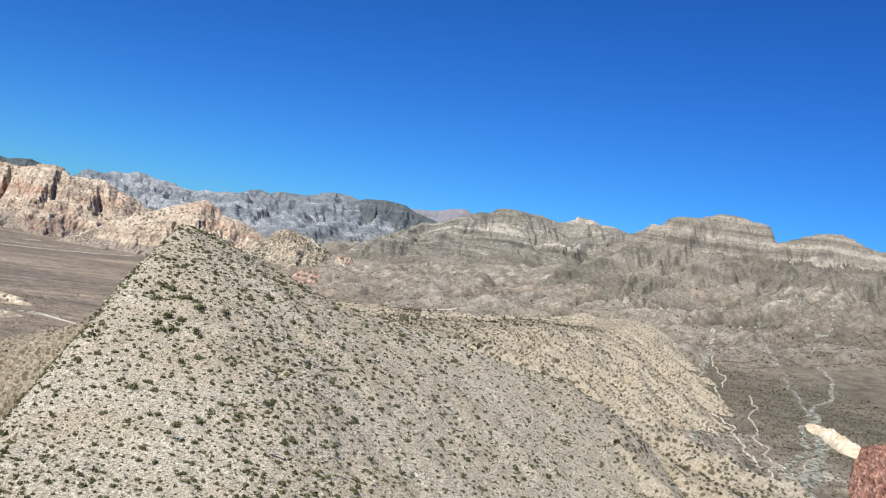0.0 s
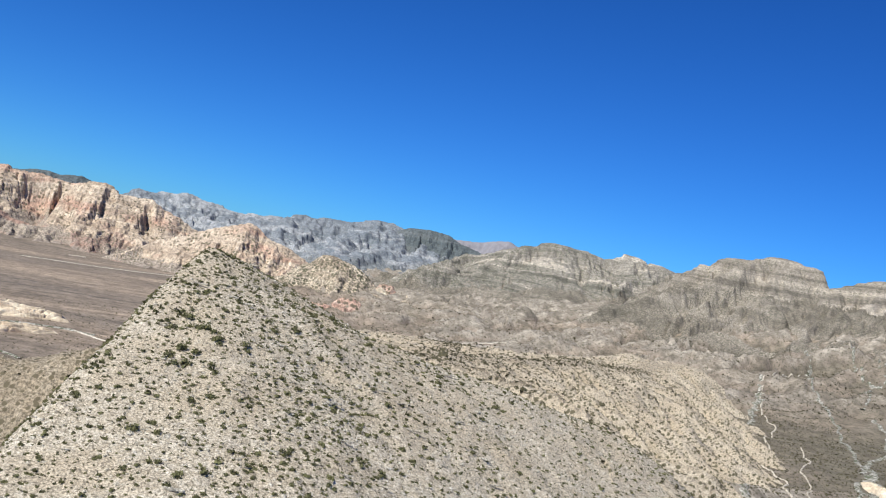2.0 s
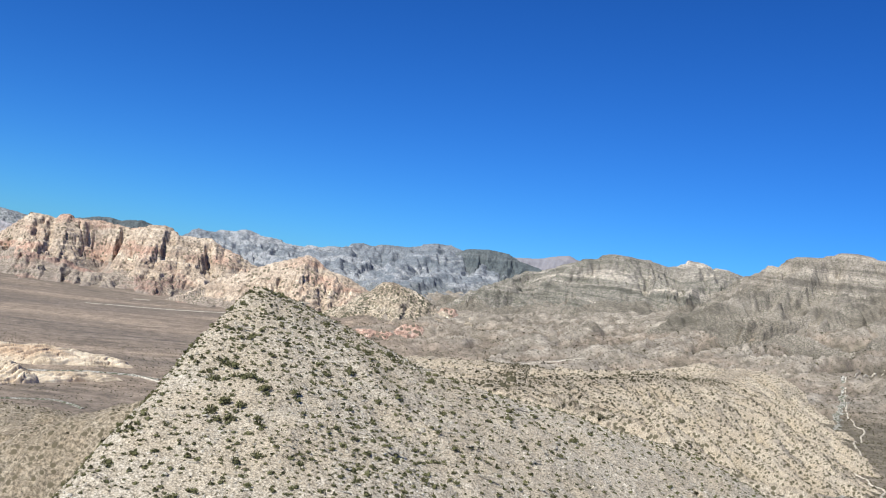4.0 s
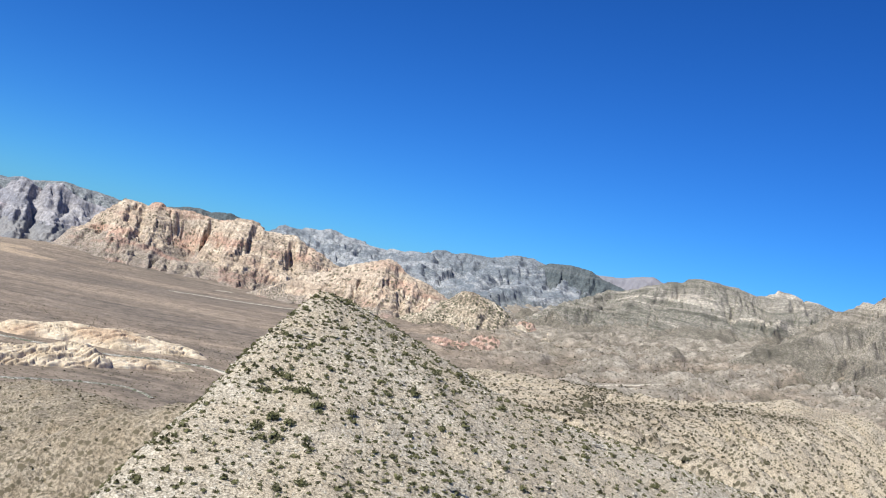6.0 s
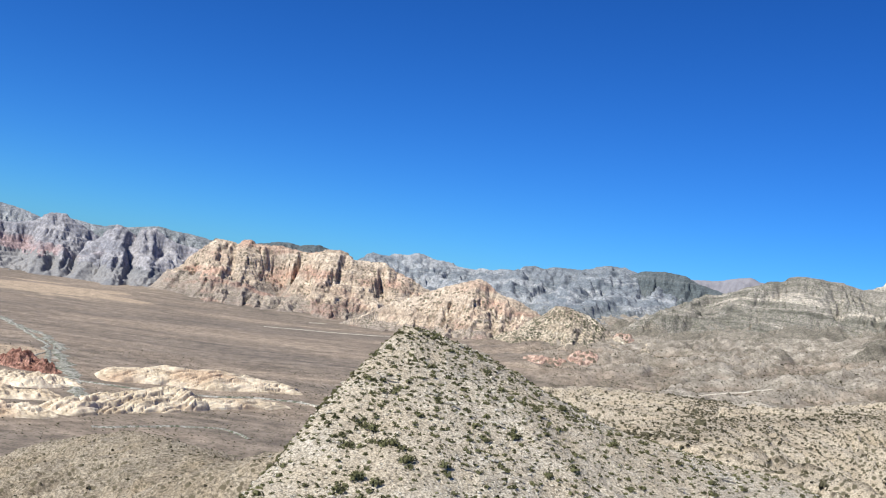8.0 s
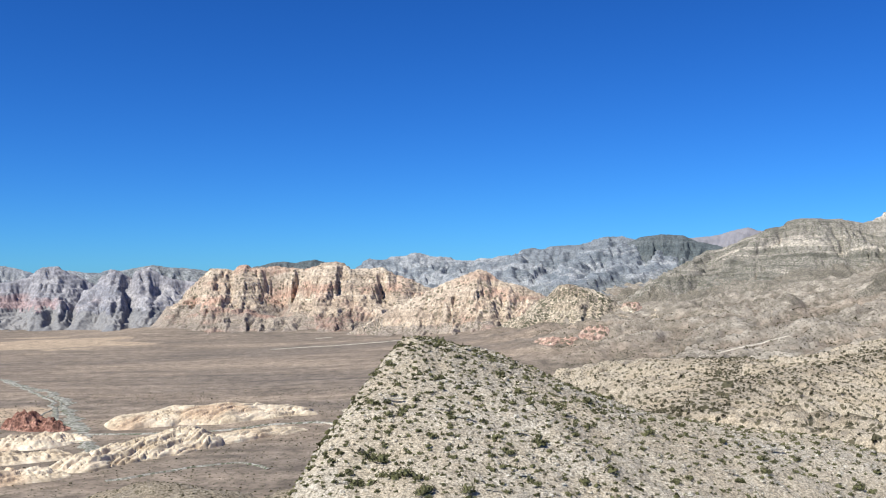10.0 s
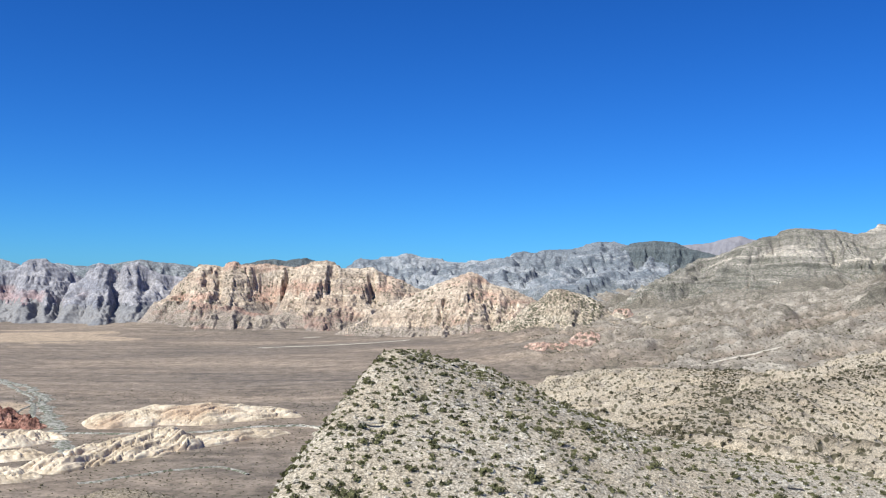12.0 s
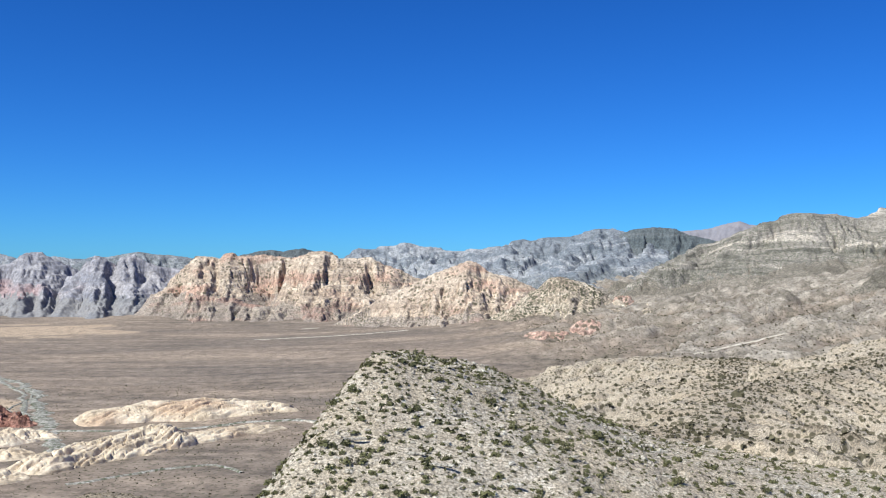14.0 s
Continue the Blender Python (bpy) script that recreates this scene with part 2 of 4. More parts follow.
# far sandstone greyed, blued and lightened: distance haze painted into its colours
FAR_RED = rock_mat("haze_tinted_sandstone", (0.18, 0.178, 0.195), (0.245, 0.232, 0.24), (0.33, 0.308, 0.305), band=(0.004, 0.004, 0.03), patch=200, fine=12, relief=5, tint=(0.29, 0.20, 0.19), tint_size=220, grit=0.3, flute_shade=0.22)
LIME = rock_mat("grey_limestone", (0.10, 0.094, 0.077), (0.20, 0.18, 0.152), (0.40, 0.352, 0.292), band=(0.0016, 0.0016, 0.045), patch=190, fine=3.5, shrub=(3.4, 0.24, (0.085, 0.086, 0.058)), relief=1.6, tilt=(0.30, 0.42, 0), band_mix=0.86, fold=170, gullies=(0.095, 0.092, 0.07), grit=0.45, flute_shade=0.1)
# far limestone: the blue-grey of distance haze is put into these colours
LIME_FAR = rock_mat("haze_tinted_limestone", (0.115, 0.129, 0.145), (0.172, 0.184, 0.20), (0.295, 0.295, 0.298), band=(0.0014, 0.0014, 0.034), patch=260, fine=8, shrub=(8, 0.2, (0.11, 0.125, 0.13)), relief=3, tilt=(0.24, -0.2, 0), band_mix=0.85, fold=200, gullies=(0.14, 0.152, 0.165), grit=0.3, flute_shade=0.05)
CLIFF = rock_mat("banded_limestone", (0.13, 0.112, 0.092), (0.22, 0.19, 0.155), (0.34, 0.295, 0.24), band=(0.0012, 0.0012, 0.06), patch=130, fine=3.0, shrub=(2.8, 0.2, (0.09, 0.088, 0.06)), relief=1.2, tilt=(0.05, -0.08, 0), band_mix=0.88, fold=30, gullies=(0.12, 0.112, 0.082), grit=0.36, flute_shade=0.12)
APRON = rock_mat("sandstone_talus", (0.19, 0.155, 0.13), (0.265, 0.215, 0.175), (0.34, 0.28, 0.225), band=(0.006, 0.006, 0.03), patch=120, fine=3.5, shrub=(4.5, 0.28, (0.11, 0.10, 0.07)), relief=1.2, tint=(0.29, 0.175, 0.135), tint_size=130, band_mix=0.5, gullies=(0.16, 0.138, 0.10), grit=0.42)
# apron of the far peaks, its colours greyed for haze too
FAR_APRON = rock_mat("haze_tinted_talus", (0.17, 0.168, 0.172), (0.215, 0.205, 0.20), (0.26, 0.245, 0.235), patch=200, fine=9, relief=3, band_mix=0.3, grit=0.2)
TALUS = rock_mat("limestone_talus", (0.10, 0.088, 0.07), (0.165, 0.142, 0.114), (0.28, 0.245, 0.20), band=(0.004, 0.004, 0.02), patch=90, fine=2.2, shrub=(2.6, 0.24, (0.085, 0.08, 0.055)), relief=0.7, band_mix=0.5, gullies=(0.088, 0.084, 0.062), grit=0.5)
# far talus and plateau, haze blue mixed into the base colours as well
FAR_TALUS = rock_mat("haze_tinted_lime_talus", (0.135, 0.146, 0.152), (0.19, 0.196, 0.20), (0.27, 0.268, 0.265), band=(0.003, 0.003, 0.02), patch=200, fine=9, shrub=(10, 0.26, (0.11, 0.122, 0.122)), relief=4, tilt=(0.3, 0.3, 0), gullies=(0.12, 0.132, 0.138), grit=0.36)
DARK = rock_mat("wooded_plateau", (0.065, 0.077, 0.082), (0.085, 0.097, 0.10), (0.12, 0.127, 0.127), patch=150, fine=9, relief=4, grit=0.3)
PINK = rock_mat("pale_pink_rock", (0.185, 0.178, 0.195), (0.205, 0.194, 0.208), (0.235, 0.217, 0.228), patch=300, fine=30, relief=2, band_mix=0.3, grit=0.08)
KNOLL = rock_mat("knoll_sandstone", (0.235, 0.185, 0.135), (0.36, 0.295, 0.22), (0.48, 0.41, 0.315), band=(0.01, 0.01, 0.06), patch=70, fine=5, shrub=(6, 0.36, (0.085, 0.08, 0.05)), relief=3, grit=0.5, flute_shade=0.2)
SLICK = rock_mat("cream_slickrock", (0.38, 0.295, 0.205), (0.54, 0.445, 0.325), (0.65, 0.55, 0.42), band=(0.02, 0.02, 0.25), patch=45, fine=5, relief=0.6, tint=(0.46, 0.33, 0.225), tint_size=60, tilt=(0.30, 0.22, 0), grit=0.2)
RUST = rock_mat("rust_red_rock", (0.12, 0.055, 0.04), (0.21, 0.105, 0.078), (0.34, 0.20, 0.15), band=(0.05, 0.05, 0.3), patch=25, fine=3, relief=1.0, grit=0.6)
PINKRED = rock_mat("salmon_rock", (0.30, 0.19, 0.145), (0.41, 0.27, 0.205), (0.50, 0.385, 0.31), band=(0.02, 0.02, 0.1), patch=40, fine=5, relief=1.0, shrub=(7, 0.3, (0.12, 0.10, 0.07)))
GRAVEL = rock_mat("pale_gravel", (0.20, 0.185, 0.155), (0.30, 0.28, 0.24), (0.41, 0.385, 0.34), patch=9, fine=1.6, shrub=(3.2, 0.40, (0.095, 0.10, 0.065)), relief=0.2, band_mix=0.2)
TRACK = rock_mat("dusty_track", (0.34, 0.30, 0.235), (0.43, 0.38, 0.305), (0.51, 0.455, 0.375), patch=12, fine=1.5, relief=0.1, band_mix=0.2)


# ---- mesh helpers ----
def grid_mesh(name, xs, ys, zs, material, closed=False):
    """A sheet of quads from three equal arrays."""
    rows, cols = xs.shape
    co = np.stack([xs, ys, zs], -1).reshape(-1, 3)
    i = np.arange(rows * cols).reshape(rows, cols)
    if closed:
        i = np.concatenate([i, i[:, :1]], 1)
    quads = np.stack([i[:-1, :-1], i[:-1, 1:], i[1:, 1:], i[1:, :-1]], -1).reshape(-1, 4)
    me = bpy.data.meshes.new(name)
    me.vertices.add(len(co)); me.vertices.foreach_set("co", co.ravel())
    me.loops.add(quads.size); me.loops.foreach_set("vertex_index", quads.ravel().astype(np.int32))
    me.polygons.add(len(quads)); me.polygons.foreach_set("loop_start", np.arange(0, quads.size, 4, dtype=np.int32))
    me.update(calc_edges=True); me.validate()
    me.materials.append(material)
    me.shade_smooth()
    return me


def quad_mesh(name, co, quads, material, smooth=False):
    me = bpy.data.meshes.new(name)
    me.vertices.add(len(co)); me.vertices.foreach_set("co", np.ascontiguousarray(co, np.float32).ravel())
    me.loops.add(quads.size); me.loops.foreach_set("vertex_index", quads.ravel().astype(np.int32))
    me.polygons.add(len(quads)); me.polygons.foreach_set("loop_start", np.arange(0, quads.size, 4, dtype=np.int32))
    me.update(calc_edges=True)
    me.materials.append(material)
    if smooth:
        me.shade_smooth()
    return me


def split_grid(name, xs, ys, zs, upper, material, lower_material, upper_name, lower_name, crisp=False, tone=None):
    """The same sheet in two parts, one above and one below a line, under one Empty."""
    root = new(name)
    rows, cols = xs.shape
    co = np.stack([xs, ys, zs], -1).reshape(-1, 3)
    i = np.arange(rows * cols).reshape(rows, cols)
    quads = np.stack([i[:-1, :-1], i[:-1, 1:], i[1:, 1:], i[1:, :-1]], -1).reshape(-1, 4)
    sort = upper.reshape(-1)[quads].mean(1) > 0.5
    for part_name, pick, mat in ((upper_name, sort, material), (lower_name, ~sort, lower_material)):
        q = quads[pick]
        if not len(q):
            continue
        used, back = np.unique(q, return_inverse=True)
        me = quad_mesh(part_name, co[used], back.reshape(-1, 4), mat, smooth=not crisp or part_name != upper_name)
        if tone is not None:
            v = tone.reshape(-1)[used]
            rgba = np.zeros((len(v), 4), np.float32)
            rgba[:, 0], rgba[:, 1], rgba[:, 3] = np.clip(-v, 0, 1), np.clip(v, 0, 1), 1
            me.color_attributes.new("lie", 'FLOAT_COLOR', 'POINT').data.foreach_set("color", rgba.ravel())
        new(part_name, me).parent = root
    return root


# ---- shape of the land ----
def drainage(x, y):
    """Low rolling ridges and the gullies between them, running down to the west."""
    wob = 26 * fbm(x, y, 170, 3, 2)
    return ridged(0.28 * (0.93 * x + 0.36 * y), 0.93 * y - 0.36 * x + wob, 95, 4, 3)


ROAD_LINE = [(60, 905, 0), (95, 950, 0), (130, 985, 0), (165, 1010, 0), (191, 1031, 0), (228, 1060, 0), (301, 1107, 0), (355, 1150, 0), (409, 1190, 0)]


def plain(x, y):
    """The valley floor: flat ahead, climbing towards the cliffs on the east side."""
    rise = 0.13 * x + 0.012 * (y - 900)
    rise = 26.0 * np.log1p(np.exp(np.clip(rise / 26.0, -30, 30))) - 4.0
    near = 0.35 + 0.65 * step(600, 1500, y)
    z = rise * near + 0.06 * np.clip(x - 650, 0, 700)
    up = step(20, 260, x + 0.06 * (y - 700)) * step(-200, 400, y)
    relief = (15.0 * drainage(x, y) + 4.5 * ridged(0.3 * (0.93 * x + 0.36 * y), 0.93 * y - 0.36 * x + 14 * fbm(x, y, 90, 2, 6), 36, 3, 8)) * step(6, 45, along(ROAD_LINE, x, y)[0]) * (1 - 0.85 * step(260, 380, x) * step(1150, 800, y))
    z = z + up * relief * (1 + 0.3 * step(650, 1000, y) * step(150, 450, x)) + 24 * step(2000, 2600, y) * step(-150, -450, x) * step(-1000, -650, x)
    return z + 1.2 * fbm(x, y, 160, 4, 5) * step(150, 600, np.hypot(x, y)) - 1.0


HILL_FACES = ((88.28, -0.2788, 0.3018), (118.61, -0.6212, -0.1669), (104.48, 0.4161, 0.2518), (96.95, -0.3695, -0.0105),
              (129.50, 1.0765, -0.5121), (89.23, 0.1154, 0.3456), (127.31, -0.5003, 0.2304), (111.30, 1.7060, -0.0213))


def hill(x, y):
    """The pointed limestone hill: a steep side to the west, a long ramp to the east."""
    face = [c + gx * (x + 5) + gy * (y - 120) for c, gx, gy in HILL_FACES]
    shoulder = soft_min([face[0], face[2], face[4], face[5], face[7], 79.6 - 0.152 * (x - 40) - 0.091 * (y - 177), 82 + 0.10 * (x - 40) - 0.35 * (y - 200)], 2.5)
    z = soft_max([soft_min(face, 1.77), shoulder], 1.2)
    z = np.maximum(z - 55 * step(110, 260, x), -30)
    gully = ridged(x * 0.30 + y * 0.95, x * 0.95 - y * 0.30, 24, 3, 41)
    z = z + 0.9 * fbm(x, y, 30, 3, 21) + 0.45 * gully + 0.35 * ridged(x, y, 7, 3, 12) + 0.10 * fbm(x, y, 1.6, 2, 15)
    ph = z / 1.7 + 0.6 * fbm(x, y, 40, 2, 25)
    fl = np.floor(ph)
    return z + 0.10 * (fl + step(0.3, 0.7, ph - fl) - ph)


K_LINE = [(45, 215, 76), (62, 240, 72), (80, 290, 68), (113, 390, 66), (170, 450, 66), (255, 551, 68), (317, 632, 64), (416, 790, 62), (500, 930, 66)]
K_BRANCH = [(113, 390, 66), (140, 480, 60), (186, 621, 59), (170, 720, 52), (160, 800, 46)]


def k_cut(x, y):
    """The crest's height beside a place on the ridge, the distance to it, and the gullies' depth there."""
    wx, wy = x + 9 * fbm(x, y, 60, 3, 61), y + 9 * fbm(x, y, 60, 3, 66)
    d, top, s = along(K_LINE, wx, wy)
    d2, top2, s2 = along(K_BRANCH, wx, wy)
    other = top2 - 0.3 * d2 > top - 0.3 * d
    d, top, s = np.where(other, d2, d), np.where(other, top2, top), np.where(other, s2 + 400, s)
    a, b = (wx - 45) * 0.56 + (wy - 215) * 0.83, (wx - 45) * 0.83 - (wy - 215) * 0.56
    s = np.where((a < 0) & ~other, -75 * np.arctan2(-a, np.abs(b) + 1e-6), s)
    run = s + 0.4 * d + 8 * fbm(x, y, 45, 3, 63)
    cut = ridged(run, d * 0.16, 52, 3, 71) * 11.0 * step(4, 60, d) + ridged(run + 30, d * 0.2 + y * 0.1, 19, 3, 75) * 5.5 * step(0, 30, d)
    return top, d, cut


def ridge_k(x, y):
    """The tan ridge behind: gullies run down from its crest."""
    top, d, cut = k_cut(x, y)
    fan_side = step(-10, 25, (x - 113) * 0.76 - (y - 390) * 0.65) * step(330, 420, y + 0.4 * x)
    z = top - (0.27 + 0.19 * fan_side) * (np.sqrt(d * d + 144) - 12) - 45 * step(30, -10, x)
    return z + cut + 0.8 * fbm(x, y, 14, 3, 77) + 0.5 * ridged(x, y, 9, 1, 79)


L_LINE = [(-24, 180, 68), (-42, 205, 58), (-63, 235, 47), (-85, 290, 41), (-128, 375, 28), (-175, 410, 12)]


def spur_l(x, y):
    wx, wy = x + 5 * fbm(x, y, 40, 3, 81), y + 5 * fbm(x, y, 40, 3, 86)
    d, top, s = along(L_LINE, wx, wy)
    z = top - 0.42 * (np.sqrt(d * d + 64) - 8) - 70 * step(195, 140, y)
    s2 = s + 0.25 * d + 5 * fbm(x, y, 25, 3, 83)
    z = z + (ridged(s2, d * 0.25, 34, 3, 91) * 4.5 + 1.3 * ridged(x, y, 11, 3, 94)) * step(3, 40, d) + 0.5 * ridged(x, y, 4, 3, 97)
    ph = z / 4.0 + 0.5 * fbm(x, y, 50, 2, 98)
    fl = np.floor(ph)
    return z + 1.8 * (fl + step(0.2, 0.6, ph - fl) - ph)


def land(name, f, x0, x1, y0, y1, pitch, material, label, category, level=50.0, parts=("crest", "flank"), tone=None):
    xs, ys = np.meshgrid(np.arange(x0, x1, pitch), np.arange(y0, y1, pitch))
    zs = f(xs, ys)
    return tagged(split_grid(name, xs, ys, zs, zs + 5 * fbm(xs, ys, 30, 3, 401) > level, material, material, *parts, tone=tone(xs, ys) if tone else None), label, category)


# ---- ground: one sheet to the horizon ----
def make_ground():
    th = [-180.0]
    while th[-1] < 179.5:
        a = th[-1]
        th.append(a + (0.16 if -40 < a < 52 else 2.5))
    th = np.radians(th)
    r = np.concatenate([[4], np.geomspace(20, 4870, 640)])
    A, R = np.meshgrid(th, r)
    xs, ys = R * np.sin(A), R * np.cos(A) - 60
    zs = plain(xs, ys)
    me = grid_mesh("ground", xs, ys, zs, SOIL, closed=True)
    fx, fy = xs.ravel(), ys.ravel()
    zone = np.zeros((len(fx), 4), np.float32)
    tops = step(0.0, 0.4, drainage(fx, fy) + 0.3 * ridged(fx, fy, 42, 3, 8))
    zone[:, 0] = step(20, 300, fx + 60 * fbm(fx, fy, 200, 3, 4) - 0.06 * (fy - 800)) * (0.3 + 0.7 * tops)
    field = step(0, 0.35, 1 - ((fx + 0.39 * fy + 60) / 210) ** 2 - ((fy - 2010) / 280) ** 2 + 1.0 * fbm(fx * 0.6, fy, 170, 5, 9))
    near_field = step(0, 0.3, 1 - ((fx + 405) / 50) ** 2 - ((fy - 830) / 75) ** 2 + 0.3 * fbm(fx, fy, 40, 3, 19))
    zone[:, 1] = np.maximum(field * 0.85, near_field * 0.9)
    fan = step(350, 520, fx + 60 * fbm(fx, fy, 120, 3, 14)) * step(1200, 550, fy + 260 * fbm(fx, fy, 170, 4, 44)) * 0.95
    wet = step(-0.15, -0.4, drainage(fx, fy) + 0.25 * ridged(fx, fy, 42, 3, 8)) * step(60, 300, fx + 0.06 * (fy - 700)) * 0.75
    zone[:, 2] = np.maximum(fan, wet)
    zone[:, 0] *= 1 - fan
    ca = me.color_attributes.new("zone", 'FLOAT_COLOR', 'POINT')
    zone[:, 3] = 1
    ca.data.foreach_set("color", zone.ravel())
    return tagged(new("ground", me), "brown gravelly desert floor dotted with low scrub", "ground", kind="structure")


ground = make_ground()
hill_ob = land("hill", hill, -110, 245, -150, 265, 0.9, SCREE, "pointed pale limestone hill covered with scree and dark shrubs", "hill", 93.0, ("summit", "flank"))
land("ridge", ridge_k, -30, 560, -20, 960, 2.0, TAN, "tan gullied ridge dotted with dark shrubs behind the hill", "ridge", 58.0, tone=lambda x, y: np.clip(0.09 * k_cut(x, y)[2], -0.75, 0.4))
land("spur", spur_l, -290, 20, 130, 400, 1.2, SPUR, "low tan rocky spur with dark outcrops beside the hill", "ridge", 40.0, tone=lambda x, y: np.clip(0.5 * ridged(x, y, 26, 3, 91), -0.6, 0.4))


# ---- mountains ----
SLOPE = ((0, 1), (0.1, 0.86), (0.3, 0.56), (0.6, 0.23), (0.8, 0.09), (1, 0))
MESA = ((0, 1), (0.05, 0.97), (0.08, 0.78), (0.13, 0.73), (0.16, 0.58), (0.45, 0.26), (0.75, 0.08), (1, 0))
DOME = ((0, 1), (0.12, 0.90), (0.35, 0.58), (0.65, 0.22), (1, 0))


def erode(z, still, pitch, k, passes):
    """Running water: each place drains to its steepest neighbour and is cut the deeper, the more land drains through it. Also gives the drained area."""
    rows, cols = z.shape
    own = np.arange(rows * cols).reshape(rows, cols)
    for _ in range(passes):
        zp, ip = np.pad(z, 1, constant_values=1e9), np.pad(own, 1)
        best, to = np.zeros(z.shape), own.copy()
        for dy, dx in itertools.product((-1, 0, 1), repeat=2):
            if dy or dx:
                fall = (z - zp[1 + dy:1 + dy + rows, 1 + dx:1 + dx + cols]) / (pitch * math.hypot(dx, dy))
                to = np.where(fall > best, ip[1 + dy:1 + dy + rows, 1 + dx:1 + dx + cols], to)
                best = np.maximum(best, fall)
        order, down, area = np.argsort(z, axis=None).tolist(), to.ravel().tolist(), [1.0] * z.size
        for i in reversed(order):
            if down[i] != i:
                area[down[i]] += area[i]
        water = np.array(area)
        force, high = np.where(still.ravel(), 0, k * np.sqrt(water)).tolist(), z.ravel().tolist()
        for i in order:
            high[i] = (high[i] + force[i] * high[down[i]]) / (1 + force[i])
        z = np.array(high).reshape(rows, cols)
    return z, water.reshape(rows, cols)


def mountain(name, crest, front, back, material, label, spread=2.4, spurs=8, reach=0.8, profile=SLOPE, pitch=4.0, warp=12.0, ribs=(60, 0.35), rough=3.0, terrace=0.0, bed=16.0, dip=(0.0, 0.0), sky_rough=1.0, crag=2.5, extra=(), low=None, cut=0.45, parts=("cliff_band", "talus"), clefts=0, cleft=(14.0, 45.0), canyons=(), bold=False, water=0.2, seed=0, category="mountain"):
    """A range: a crest line with spurs that descend from it, rock faces and aprons below them, gullies, and beds where it is layered."""
    rng = random.Random(seed)
    c = np.array(crest, float)
    t = c[-1, :2] - c[0, :2]
    t /= np.hypot(*t)
    n = np.array((t[1], -t[0]))
    n = n if n[1] < 0 else -n
    run = np.r_[0, np.cumsum(np.hypot(*np.diff(c[:, :2], axis=0).T))]
    lines = [[tuple(p) for p in crest], *extra]
    for k in range(spurs):
        s = run[-1] * (k + rng.uniform(0.15, 0.85)) / spurs
        x, y, z = (float(np.interp(s, run, c[:, i])) for i in range(3))
        base = float(plain(np.array(x), np.array(y)))
        far = front * reach * rng.uniform(0.55, 1.0)
        side, line = rng.uniform(-0.45, 0.45), [(x, y, z - 1)]
        for q, h in ((0.14, 0.84), (0.40, 0.60), (0.72, 0.32), (1.0, 0.06)) if bold else ((0.16, 0.70), (0.45, 0.38), (0.75, 0.17), (1.0, 0.04)):
            j = side * q * far + rng.uniform(-0.06, 0.06) * far
            ex, ey = x + n[0] * far * q + t[0] * j, y + n[1] * far * q + t[1] * j
            line.append((ex, ey, float(plain(np.array(ex), np.array(ey))) + (z - base) * h * rng.uniform(0.85, 1.1)))
        lines.append(line)
    c0 = c[0, :2]
    us = np.arange(-60, np.hypot(*(c[-1, :2] - c0)) + 60, pitch)
    off = max(np.abs((c[:, :2] - c0) @ n).max(), 1)
    vs = np.unique(np.concatenate([np.arange(-back - off, -off, pitch * 2.5), np.arange(-off, front + off, pitch)]))
    U, V = np.meshgrid(us, vs)
    X, Y = c0[0] + t[0] * U + n[0] * V, c0[1] + t[1] * U + n[1] * V
    g = plain(X, Y) - 1.5
    wx, wy = X + warp * fbm(X, Y, 70, 4, seed + 1), Y + warp * fbm(X, Y, 70, 4, seed + 4)
    px, pz = np.array(profile).T
    size, depth = ribs
    z, tone = g - 4, np.zeros(X.shape)
    near = np.full(X.shape, 1e9)
    for i, line in enumerate(lines):
        d, top, s = along(line, *((X * 0.6 + wx * 0.4, Y * 0.6 + wy * 0.4) if i == 0 else (wx, wy)))
        high = np.maximum(top - g + (3.0 if i == 0 else 0.0), 1)
        rib = ridged(s + 0.15 * d, d * 0.25, size, 4, seed + 11 + i, 0.6)
        rill = ridged(s + 0.3 * d + 0.2 * warp * fbm(X, Y, 30, 2, seed + 51), d * 0.12, size / 3.3, 3, seed + 47 + i, 0.6)
        d = d * (1 + depth * rib + 0.32 * depth * rill)
        if i == 0 and (clefts or canyons):
            gash, gorge = np.zeros(X.shape), np.zeros(X.shape)
            for at, wide, deep, lean in canyons:
                q = (s - at - lean * d + 12 * fbm(X, Y, 50, 3, seed + 190)) / (wide * (0.45 + d / 120))
                gorge = np.maximum(gorge, deep * np.exp(-q * q))
            d = d + gorge * step(4, 40, d) * step(high * spread * 0.75, high * spread * 0.3, d)
            for k in range(clefts):
                at = run[-1] * (k + rng.uniform(0.1, 0.9)) / clefts
                lean, wide = rng.uniform(-0.35, 0.35), cleft[0] * rng.uniform(0.6, 1.5)
                q = (s - at - lean * d + 10 * fbm(X, Y, 45, 3, seed + 90 + k)) / (wide * (0.5 + d / 60))
                gash = np.maximum(gash, rng.uniform(0.5, 1.0) * np.exp(-q * q))
            d = d + cleft[1] * gash * step(2, 22, d) * step(high * spread * 0.6, high * spread * 0.2, d)
        h = g + high * (np.interp(d / (high * spread * 0.62), *np.array(SLOPE).T) if bold and i else np.interp(d / (high * spread), px, pz))
        tone = np.where(h > z, -0.75 * rib - 0.8 * rill, tone)
        z, near = np.maximum(z, h), np.minimum(near, d)
    z = z + 2.2 * step(0, 30, z - g) * step(3, 30, near) * fbm(X, Y, 40, 5, seed + 80, 0.65)
    before = z
    z, drained = erode(z, z < g + 0.5, pitch, water, 5)
    z = before + np.clip(z - before, -45, 2) * step(2, 45, near)
